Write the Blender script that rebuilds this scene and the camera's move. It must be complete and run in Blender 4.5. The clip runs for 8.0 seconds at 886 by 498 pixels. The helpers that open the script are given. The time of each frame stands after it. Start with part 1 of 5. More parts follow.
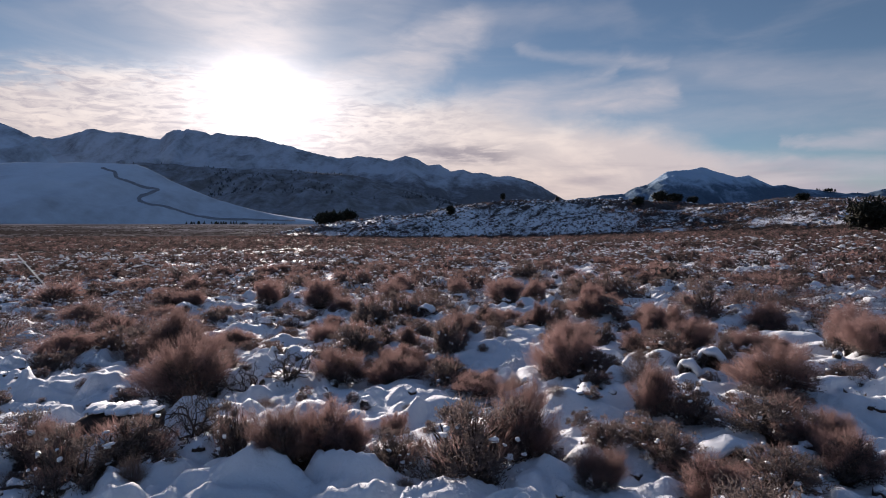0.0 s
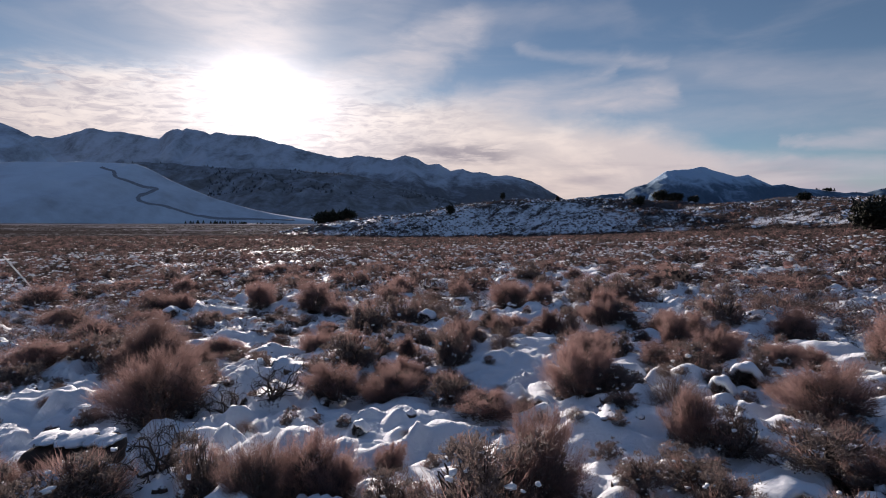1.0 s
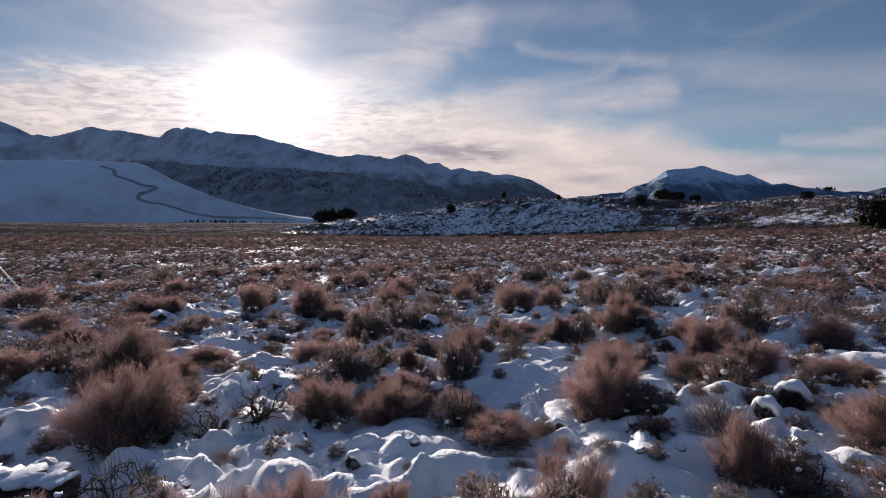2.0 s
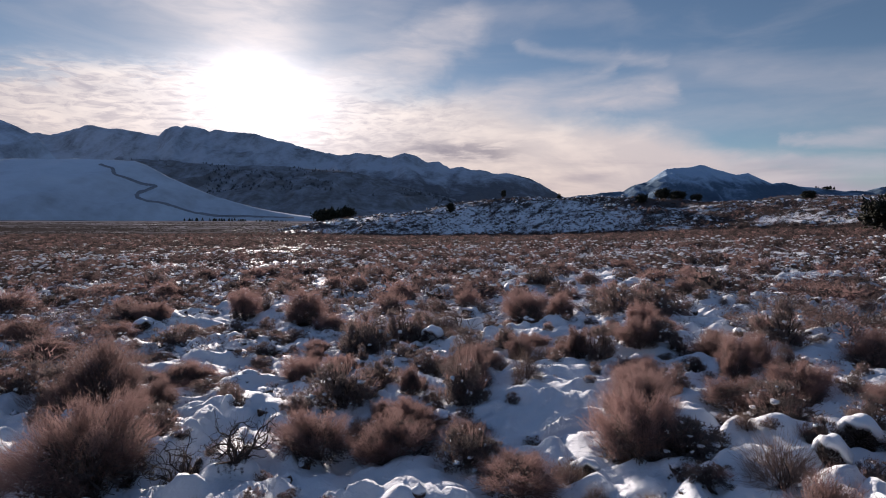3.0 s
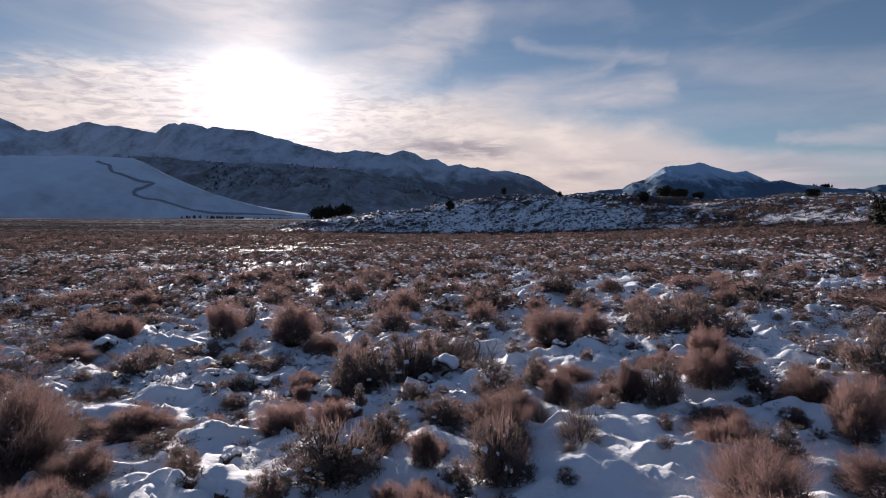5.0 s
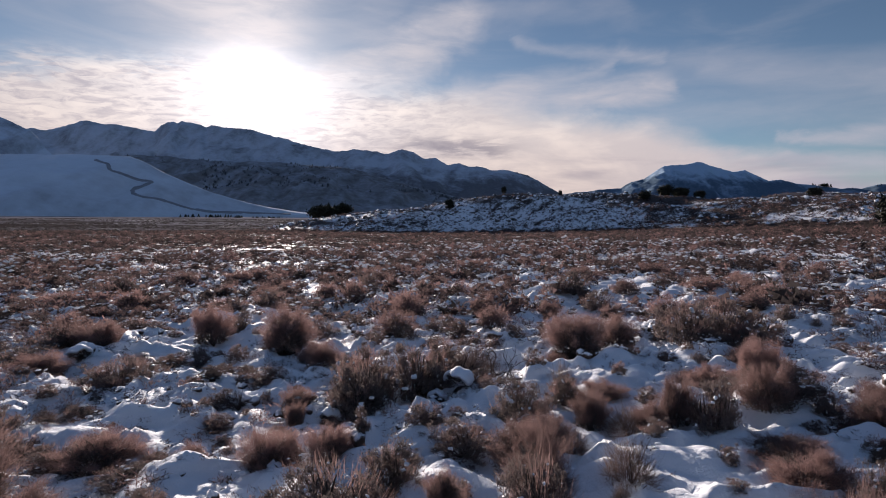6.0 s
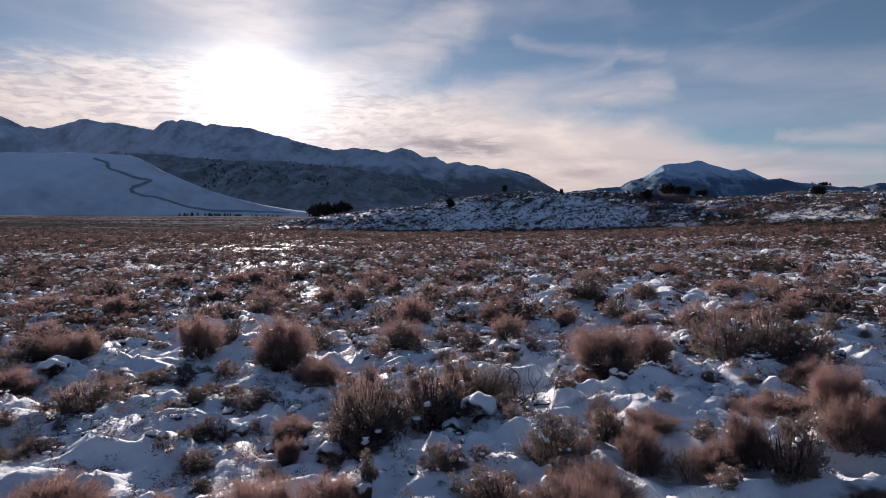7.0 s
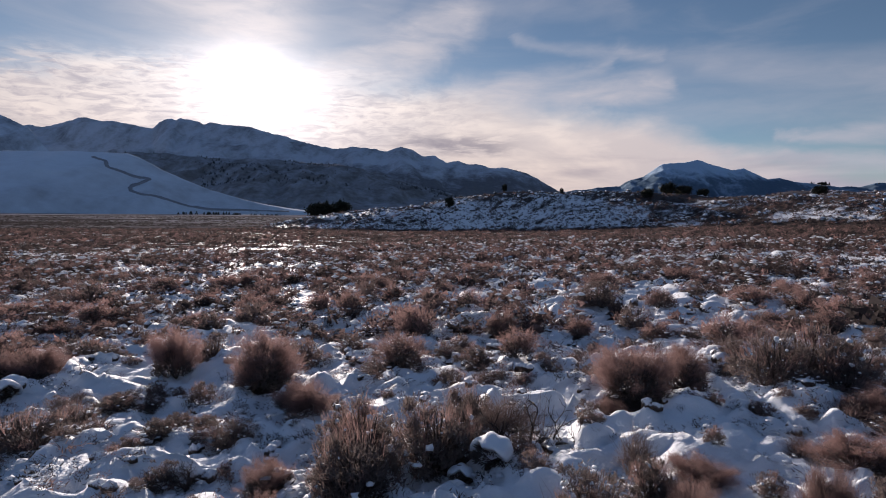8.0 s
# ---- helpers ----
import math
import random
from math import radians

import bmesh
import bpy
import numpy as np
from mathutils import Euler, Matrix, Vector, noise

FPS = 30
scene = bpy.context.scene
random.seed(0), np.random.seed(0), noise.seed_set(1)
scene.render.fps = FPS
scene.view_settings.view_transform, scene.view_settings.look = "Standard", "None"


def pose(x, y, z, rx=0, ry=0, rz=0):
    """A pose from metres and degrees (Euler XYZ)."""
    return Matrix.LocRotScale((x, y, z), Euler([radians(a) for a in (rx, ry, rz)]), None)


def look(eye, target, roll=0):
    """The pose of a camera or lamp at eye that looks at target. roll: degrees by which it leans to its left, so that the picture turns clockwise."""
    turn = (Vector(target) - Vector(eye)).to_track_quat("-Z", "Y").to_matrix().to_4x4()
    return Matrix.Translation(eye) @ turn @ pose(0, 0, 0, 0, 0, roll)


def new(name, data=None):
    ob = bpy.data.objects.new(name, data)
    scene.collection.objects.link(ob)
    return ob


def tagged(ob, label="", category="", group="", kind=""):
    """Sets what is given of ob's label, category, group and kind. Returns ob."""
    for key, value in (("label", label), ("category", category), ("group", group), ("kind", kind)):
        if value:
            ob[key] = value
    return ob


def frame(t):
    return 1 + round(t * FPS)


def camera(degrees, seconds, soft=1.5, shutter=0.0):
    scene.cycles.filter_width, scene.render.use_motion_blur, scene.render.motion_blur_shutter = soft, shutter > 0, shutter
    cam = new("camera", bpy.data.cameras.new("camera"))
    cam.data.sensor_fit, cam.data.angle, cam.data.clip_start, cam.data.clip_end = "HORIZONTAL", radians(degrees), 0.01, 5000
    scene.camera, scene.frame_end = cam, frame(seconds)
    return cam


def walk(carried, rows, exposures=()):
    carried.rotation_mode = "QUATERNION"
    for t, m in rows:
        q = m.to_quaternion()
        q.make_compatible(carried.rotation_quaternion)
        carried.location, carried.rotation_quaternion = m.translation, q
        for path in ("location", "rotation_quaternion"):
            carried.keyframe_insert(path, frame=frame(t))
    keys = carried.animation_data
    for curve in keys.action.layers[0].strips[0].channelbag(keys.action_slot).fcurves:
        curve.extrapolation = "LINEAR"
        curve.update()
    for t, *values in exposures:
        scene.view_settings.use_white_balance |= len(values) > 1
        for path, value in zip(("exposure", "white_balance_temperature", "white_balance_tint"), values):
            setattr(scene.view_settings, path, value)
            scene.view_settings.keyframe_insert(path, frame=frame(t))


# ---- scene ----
cam = camera(76.3, 8.0, soft=1.0)
PATH = [
    (0, (0.079, -0.072, 2.35), (0.064, 1.925, 2.255), 0.4),
    (0.5, (0.051, 0.361, 2.356), (0.038, 2.358, 2.26), 0.4),
    (1, (0.027, 0.774, 2.36), (0.014, 2.772, 2.263), 0.4),
    (1.5, (-0.01, 1.181, 2.361), (-0.024, 3.179, 2.262), 0.4),
    (3, (-0.153, 2.509, 2.447), (-0.164, 4.506, 2.342), 0.5),
    (3.5, (-0.21, 2.986, 2.558), (-0.22, 4.983, 2.45), 0.5),
    (4, (-0.266, 3.46, 2.605), (-0.275, 5.457, 2.495), 0.5),
    (4.5, (-0.348, 3.968, 2.595), (-0.355, 5.964, 2.483), 0.5),
    (6, (-0.634, 5.56, 2.496), (-0.635, 7.557, 2.379), 0.6),
    (6.5, (-0.736, 6.095, 2.505), (-0.736, 8.091, 2.386), 0.6),
    (7, (-0.849, 6.646, 2.527), (-0.848, 8.643, 2.405), 0.6),
    (7.5, (-0.91, 7.201, 2.554), (-0.908, 9.197, 2.43), 0.7),
    (8, (-0.918, 7.777, 2.582), (-0.914, 9.773, 2.457), 0.7),
]
walk(cam, [(t, look(eye, target, roll)) for t, eye, target, roll in PATH], [(0.0, 0.19, 6500, 17), (8.0, 0.19, 6500, 17)])

# ---- light ----
SUN_AZ, SUN_EL = -0.309, radians(12.2)
SUN_WAY = Vector((math.sin(SUN_AZ) * math.cos(SUN_EL), math.cos(SUN_AZ) * math.cos(SUN_EL), math.sin(SUN_EL)))


def nodes_of(block):
    block.use_nodes = True
    block.node_tree.nodes.clear()
    return block.node_tree


class Net:
    """Short spellings for shader nodes."""

    def __init__(self, tree):
        self.t = tree

    def put(self, value, socket):
        if isinstance(value, bpy.types.NodeSocket):
            self.t.links.new(value, socket)
        elif value is not None:
            socket.default_value = value

    def math(self, op, a, b=None, c=None, clamp=False):
        n = self.t.nodes.new("ShaderNodeMath")
        n.operation, n.use_clamp = op, clamp
        for k, v in enumerate((a, b, c)):
            self.put(v, n.inputs[k])
        return n.outputs[0]

    def vec(self, op, a, b=None):
        n = self.t.nodes.new("ShaderNodeVectorMath")
        n.operation = op
        self.put(a, n.inputs[0])
        self.put(b, n.inputs[1])
        return n.outputs["Value"] if op in ("DOT_PRODUCT", "LENGTH") else n.outputs["Vector"]

    def noise(self, vector, scale, detail=4.0, rough=0.55, distort=0.0):
        n = self.t.nodes.new("ShaderNodeTexNoise")
        self.put(vector, n.inputs["Vector"])
        n.inputs["Scale"].default_value, n.inputs["Detail"].default_value = scale, detail
        n.inputs["Roughness"].default_value, n.inputs["Distortion"].default_value = rough, distort
        return n.outputs["Fac"]

    def ramp(self, fac, stops):
        n = self.t.nodes.new("ShaderNodeValToRGB")
        self.put(fac, n.inputs["Fac"])
        e = n.color_ramp.elements
        while len(e) < len(stops):
            e.new(0.5)
        for k, (p, c) in enumerate(stops):
            e[k].position = p
            e[k].color = (*c, 1) if isinstance(c, tuple) else (c, c, c, 1)
        return n.outputs["Color"]

    def mix(self, fac, a, b, mode="MIX"):
        n = self.t.nodes.new("ShaderNodeMix")
        n.data_type, n.blend_type = "RGBA", mode
        self.put(fac, n.inputs["Factor"])
        for v, k in ((a, 6), (b, 7)):
            self.put((*v, 1) if isinstance(v, tuple) and len(v) == 3 else v, n.inputs[k])
        return n.outputs[2]

    def smooth(self, v, lo, hi):
        n = self.t.nodes.new("ShaderNodeMapRange")
        n.interpolation_type = "SMOOTHSTEP"
        self.put(v, n.inputs["Value"])
        n.inputs["From Min"].default_value, n.inputs["From Max"].default_value = lo, hi
        return n.outputs["Result"]

    def xyz(self, v):
        n = self.t.nodes.new("ShaderNodeSeparateXYZ")
        self.put(v, n.inputs[0])
        return n.outputs

    def join(self, x, y, z):
        n = self.t.nodes.new("ShaderNodeCombineXYZ")
        for k, v in enumerate((x, y, z)):
            self.put(v, n.inputs[k])
        return n.outputs[0]


def make_sky():
    world = bpy.data.worlds.new("winter_sky")
    scene.world = world
    n = Net(nodes_of(world))
    way = n.t.nodes.new("ShaderNodeTexCoord").outputs["Generated"]
    x, y, z = n.xyz(way)
    az = n.math("ARCTAN2", x, y)
    flat = n.math("SQRT", n.math("ADD", n.math("MULTIPLY", x, x), n.math("MULTIPLY", y, y)))
    el = n.math("DIVIDE", z, n.math("MAXIMUM", flat, 0.05))
    sky = n.t.nodes.new("ShaderNodeTexSky")
    sky.sky_type, sky.sun_disc = "NISHITA", False
    sky.sun_elevation, sky.sun_rotation = SUN_EL, SUN_AZ
    sky.altitude, sky.dust_density = 2000, 0.6
    tint = n.mix(n.smooth(el, 0.5, 1.0), SKY_BLUE, (0.084, 0.097, 0.112))
    blue = n.mix(1.0, sky.outputs["Color"], tint, "MULTIPLY")
    # thin high streaks, drawn out and bent
    plane = n.join(n.math("MULTIPLY", az, 1.0), n.math("MULTIPLY", el, 4.5), 0.0)
    wisps = n.smooth(n.noise(plane, 3.0, 6, 0.55, 0.8), 0.42, 0.75)
    near_sun = n.vec("DOT_PRODUCT", way, tuple(SUN_WAY))
    near_sun = n.math("MAXIMUM", near_sun, 0.0)
    halo = n.math("POWER", near_sun, 44.0)
    wide = n.math("POWER", near_sun, 5.0)
    core = n.math("POWER", near_sun, 230.0)
    # cloud bank that sinks towards the right
    top = n.ramp(n.math("MULTIPLY_ADD", az, 0.5, 0.5), [(0.113, 0.201), (0.184, 0.231), (0.218, 0.235), (0.255, 0.239), (0.291, 0.246), (0.345, 0.254), (0.388, 0.228), (0.431, 0.224), (0.480, 0.218), (0.520, 0.207), (0.554, 0.195), (0.603, 0.179), (0.649, 0.161), (0.685, 0.144), (0.710, 0.127), (0.731, 0.101), (0.829, 0.072), (0.917, 0.056)])
    rough = n.math("MULTIPLY", n.math("SUBTRACT", n.noise(n.join(az, n.math("MULTIPLY", el, 2.2), 1.0), 5.0, 6, 0.6, 0.3), 0.5), 0.075)
    over = n.math("SUBTRACT", n.math("ADD", el, rough), n.xyz(top)[0])
    bank = n.smooth(over, 0.02, -0.035)
    soft_bank = n.smooth(over, 0.055, -0.05)
    # rows of small clouds in the bank
    cells = n.join(n.math("ADD", n.math("MULTIPLY", az, 1.0), n.math("MULTIPLY", el, 0.9)), n.math("MULTIPLY", n.math("SUBTRACT", el, n.math("MULTIPLY", az, 0.10)), 4.2), 7.0)
    ripple = n.smooth(n.noise(cells, 24.0, 4, 0.6, 0.8), 0.30, 0.62)
    gaps = n.math("MULTIPLY", n.smooth(n.noise(cells, 15.0, 5, 0.6, 0.9), 0.56, 0.40), n.math("MULTIPLY", n.smooth(over, -0.06, -0.005), n.smooth(az, -0.1, -0.3)))
    bank = n.math("MULTIPLY", bank, n.math("MULTIPLY_ADD", gaps, -0.6, 1.0))
    bars = n.smooth(n.noise(n.join(az, n.math("MULTIPLY", el, 7.0), 11.0), 4.0, 4, 0.5, 0.3), 0.45, 0.7)
    rippling = n.math("MULTIPLY", n.smooth(az, 0.25, -0.25), n.smooth(el, 0.02, 0.16))
    puffs = n.noise(n.join(az, n.math("MULTIPLY", el, 2.6), 5.0), 7.0, 6, 0.6, 0.5)
    pale = n.mix(n.smooth(el, 0.0, 0.24), (0.60, 0.515, 0.465), (0.69, 0.645, 0.605))
    pale = n.mix(n.smooth(puffs, 0.4, 0.68), n.mix(1.0, pale, (0.90, 0.91, 0.94), "MULTIPLY"), n.mix(1.0, pale, (1.12, 1.11, 1.09), "MULTIPLY"))
    pale = n.mix(n.smooth(az, 0.1, 0.75), pale, (0.45, 0.43, 0.46))
    pale = n.mix(n.smooth(n.vec("DOT_PRODUCT", way, tuple(SUN_WAY)), -0.2, 0.75), (0.25, 0.36, 0.585), pale)
    low = n.math("MULTIPLY", n.smooth(n.math("ABSOLUTE", n.math("SUBTRACT", az, 0.012)), 0.15, 0.05), n.smooth(n.math("ABSOLUTE", n.math("SUBTRACT", el, 0.119)), 0.026, 0.008))
    low = n.math("MULTIPLY", low, n.smooth(n.noise(n.join(az, n.math("MULTIPLY", el, 5.0), 15.0), 14.0, 5, 0.6, 0.4), 0.36, 0.58))
    pale = n.mix(low, pale, n.mix(1.0, pale, (0.58, 0.59, 0.66), "MULTIPLY"))
    dim = n.mix(1.0, pale, (0.68, 0.69, 0.77), "MULTIPLY")
    pale = n.mix(n.math("MULTIPLY", n.math("SUBTRACT", 1.0, ripple), rippling), pale, dim)
    pale = n.mix(n.math("MULTIPLY", bars, n.math("MULTIPLY", n.smooth(el, 0.15, 0.09), 0.85)), pale, dim)
    # the high sheets and streaks: both ends, half widths and thickness of each
    frayed = n.math("MULTIPLY", n.math("SUBTRACT", n.noise(n.join(n.math("MULTIPLY", az, 1.6), n.math("MULTIPLY", el, 3.2), 21.0), 4.0, 5, 0.6, 0.6), 0.5), 0.16)
    su, sv = n.math("MULTIPLY_ADD", frayed, 0.6, az), n.math("MULTIPLY_ADD", frayed, -0.35, el)
    sheet = None
    for (u0, v0), (u1, v1), w0, w1, thickness in (
        ((-0.306, 0.237), (-0.379, 0.400), 0.085, 0.165, 0.9),
        ((-0.224, 0.224), (0.038, 0.338), 0.030, 0.034, 0.55),
        ((-0.147, 0.314), (-0.090, 0.431), 0.060, 0.090, 0.22),
        ((-0.186, 0.241), (-0.030, 0.270), 0.035, 0.030, 0.45),
        ((0.040, 0.205), (0.359, 0.211), 0.034, 0.026, 0.62),
        ((0.108, 0.217), (0.273, 0.261), 0.026, 0.012, 0.36),
        ((0.214, 0.188), (0.384, 0.209), 0.016, 0.010, 0.44),
        ((0.131, 0.296), (0.348, 0.269), 0.009, 0.012, 0.30),
        ((0.295, 0.278), (0.696, 0.194), 0.016, 0.030, 0.18),
        ((0.342, 0.184), (0.698, 0.153), 0.030, 0.034, 0.22),
        ((0.537, 0.121), (0.658, 0.120), 0.009, 0.015, 0.62),
        ((0.413, 0.102), (0.735, 0.071), 0.009, 0.014, 0.75),
        ((0.433, 0.231), (0.673, 0.186), 0.014, 0.020, 0.18),
        ((-0.031, 0.357), (0.293, 0.353), 0.022, 0.020, 0.16),
    ):
        du, dv = u1 - u0, v1 - v0
        pu, pv = n.math("SUBTRACT", su, u0), n.math("SUBTRACT", sv, v0)
        along = n.math("DIVIDE", n.math("ADD", n.math("MULTIPLY", pu, du), n.math("MULTIPLY", pv, dv)), du * du + dv * dv, clamp=True)
        qu, qv = n.math("MULTIPLY_ADD", along, -du, pu), n.math("MULTIPLY_ADD", along, -dv, pv)
        off = n.math("SQRT", n.math("ADD", n.math("MULTIPLY", qu, qu), n.math("MULTIPLY", qv, qv)))
        streak = n.math("MULTIPLY", n.smooth(n.math("DIVIDE", off, n.math("MULTIPLY_ADD", along, w1 - w0, w0)), 1.7, 0.0), thickness)
        sheet = streak if sheet is None else n.math("SUBTRACT", n.math("ADD", sheet, streak), n.math("MULTIPLY", sheet, streak))
    grain = n.smooth(n.noise(n.join(n.math("MULTIPLY", az, 1.4), n.math("MULTIPLY", el, 5.0), 31.0), 9.0, 6, 0.6, 0.5), 0.25, 0.70)
    sheet = n.math("MULTIPLY", sheet, n.math("MULTIPLY_ADD", grain, 0.45, 0.62), clamp=True)
    veil = n.math("ADD", n.math("MULTIPLY", wisps, n.math("MULTIPLY_ADD", wide, 0.08, 0.15)), sheet, clamp=True)
    high = n.mix(veil, blue, n.mix(wide, (0.39, 0.40, 0.45), (0.60, 0.575, 0.58)))
    colour = n.mix(bank, high, pale)
    thick = n.math("ADD", n.math("MULTIPLY_ADD", sheet, 0.22, 0.18), n.math("MULTIPLY", soft_bank, n.math("MULTIPLY_ADD", ripple, 0.45, 0.55)))
    glow = n.math("ADD", n.math("MULTIPLY", core, n.math("MULTIPLY_ADD", soft_bank, 0.34, 0.2)), n.math("MULTIPLY", n.math("MULTIPLY", halo, thick), 0.30))
    light = n.mix(1.0, colour, n.mix(1.0, (1.0, 0.97, 0.93), n.join(glow, glow, glow), "MULTIPLY"), "ADD")
    back = n.t.nodes.new("ShaderNodeBackground")
    n.put(light, back.inputs["Color"])
    back.inputs["Strength"].default_value = 1.0
    out = n.t.nodes.new("ShaderNodeOutputWorld")
    n.t.links.new(back.outputs[0], out.inputs[0])


SKY_BLUE = (0.050, 0.057, 0.062)
make_sky()
lamp = bpy.data.lights.new("sun", "SUN")
lamp.energy, lamp.angle, lamp.color = 7.1, radians(1.0), (1.0, 0.91, 0.81)
new("sun", lamp).matrix_world = look(SUN_WAY * 50, (0, 0, 0))


# ---- materials ----
def material(name):
    m = bpy.data.materials.new(name)
    n = Net(nodes_of(m))
    out = n.t.nodes.new("ShaderNodeOutputMaterial")
    return m, n, out


def principled(n, out, colour, rough, bump=None, bump_size=0.01, strength=0.5, translucent=0.0, spec=0.3):
    p = n.t.nodes.new("ShaderNodeBsdfPrincipled")
    n.put(colour if not isinstance(colour, tuple) else (*colour, 1), p.inputs["Base Color"])
    n.put(rough, p.inputs["Roughness"])
    n.put(spec, p.inputs["Specular IOR Level"])
    if bump is not None:
        b = n.t.nodes.new("ShaderNodeBump")
        b.inputs["Distance"].default_value, b.inputs["Strength"].default_value = bump_size, strength
        n.put(bump, b.inputs["Height"])
        n.t.links.new(b.outputs[0], p.inputs["Normal"])
    shader = p.outputs[0]
    if translucent:
        tr = n.t.nodes.new("ShaderNodeBsdfTranslucent")
        n.put(colour if not isinstance(colour, tuple) else (*colour, 1), tr.inputs["Color"])
        mix = n.t.nodes.new("ShaderNodeMixShader")
        mix.inputs[0].default_value = translucent
        n.t.links.new(shader, mix.inputs[1])
        n.t.links.new(tr.outputs[0], mix.inputs[2])
        shader = mix.outputs[0]
    n.t.links.new(shader, out.inputs[0])
    return p


def place(n):
    return n.t.nodes.new("ShaderNodeNewGeometry").outputs["Position"]


def twig_material(name, low, high, translucent=0.35):
    """Bark and dry leaf: colour wanders from twig to twig and from bush to bush."""
    m, n, out = material(name)
    bush = n.t.nodes.new("ShaderNodeObjectInfo").outputs["Random"]
    twig = n.t.nodes.new("ShaderNodeNewGeometry").outputs["Random Per Island"]
    grain = n.noise(place(n), 60.0, 3)
    f = n.math("ADD", n.math("MULTIPLY", bush, 0.45), n.math("ADD", n.math("MULTIPLY", twig, 0.4), n.math("MULTIPLY", grain, 0.25)), clamp=True)
    principled(n, out, n.mix(f, low, high), 0.8, grain, 0.002, 0.4, translucent, 0.15)
    return m


RUST = twig_material("rabbitbrush_twigs", (0.110, 0.079, 0.075), (0.335, 0.212, 0.194), 0.56)
DARK = twig_material("sagebrush_leaves", (0.085, 0.072, 0.068), (0.215, 0.168, 0.154), 0.36)
PALE = twig_material("dry_stalks", (0.15, 0.11, 0.095), (0.40, 0.29, 0.245))
# Twigs inside the shrub, coloured dark to carry the crown's own shade.
SHADED_INNER = twig_material("shaded_inner_twigs", (0.066, 0.056, 0.053), (0.155, 0.125, 0.115), 0.25)
BARK = twig_material("sagebrush_bark", (0.042, 0.034, 0.031), (0.085, 0.066, 0.057), 0.0)


def brush_material():
    m, n, out = material("far_brush")
    tone = n.t.nodes.new("ShaderNodeAttribute")
    tone.attribute_name = "tone"
    blade = n.t.nodes.new("ShaderNodeNewGeometry").outputs["Random Per Island"]
    kind = n.ramp(tone.outputs["Fac"], [(0.0, (0.058, 0.050, 0.049)), (0.35, (0.118, 0.089, 0.085)), (0.7, (0.22, 0.148, 0.140)), (1.0, (0.35, 0.220, 0.203))])
    twig = n.mix(n.math("MULTIPLY", blade, 0.7), kind, n.mix(1.0, kind, (0.45, 0.45, 0.45), "MULTIPLY"))
    principled(n, out, n.mix(n.math("GREATER_THAN", tone.outputs["Fac"], 1.5), twig, (0.80, 0.82, 0.86)), 0.85, None, translucent=0.42, spec=0.03)
    return m


FARBUSH = brush_material()


def snow_on(n, base, amount, colour=(0.80, 0.82, 0.86)):
    """Snow lying on what faces up."""
    up = n.xyz(n.t.nodes.new("ShaderNodeNewGeometry").outputs["Normal"])[2]
    f = n.smooth(n.math("ADD", up, amount), 0.35, 0.7)
    return n.mix(f, base, colour)


def make_snow():
    m, n, out = material("crusted_snow")
    p = place(n)
    fine = n.noise(p, 28.0, 5, 0.6)
    lumps = n.noise(p, 5.0, 4, 0.5)
    soft = n.mix(lumps, (0.74, 0.76, 0.80), (0.86, 0.87, 0.89))
    h = n.math("ADD", n.math("MULTIPLY", fine, 0.35), lumps)
    principled(n, out, soft, 0.58, h, 0.03, 0.6, 0.0, 0.07)
    return m


def make_ground():
    m, n, out = material("snowy_ground")
    p = place(n)
    litter = n.t.nodes.new("ShaderNodeAttribute")
    litter.attribute_name = "litter"
    fine = n.noise(p, 24.0, 5, 0.6)
    lumps = n.noise(p, 4.0, 5, 0.55)
    grit = n.noise(p, 90.0, 3, 0.6)
    soil = n.mix(fine, (0.033, 0.027, 0.025), (0.085, 0.068, 0.061))
    soil = n.mix(n.smooth(grit, 0.62, 0.7), soil, (0.12, 0.092, 0.08))
    # Soil turns paler and greyer where this value is high.
    paling = n.t.nodes.new("ShaderNodeAttribute")
    paling.attribute_name = "far_pale"
    soil = n.mix(paling.outputs["Fac"], soil, (0.36, 0.35, 0.39))
    snow = n.mix(lumps, (0.74, 0.76, 0.80), (0.87, 0.88, 0.90))
    edge = n.math("ADD", litter.outputs["Fac"], n.math("MULTIPLY", n.math("SUBTRACT", n.math("ADD", n.math("MULTIPLY", fine, 0.4), n.math("MULTIPLY", lumps, 0.8)), 0.6), 1.0))
    bare = n.smooth(edge, 0.50, 0.62)
    h = n.math("ADD", n.math("ADD", n.math("MULTIPLY", fine, 0.45), n.math("MULTIPLY", grit, 0.10)), n.math("ADD", lumps, n.math("MULTIPLY", bare, -0.5)))
    rough = n.math("MULTIPLY_ADD", bare, 0.36, 0.58)
    principled(n, out, n.mix(bare, snow, soil), rough, h, 0.05, 0.7, 0.0, n.math("MULTIPLY_ADD", bare, -0.035, 0.035))
    return m


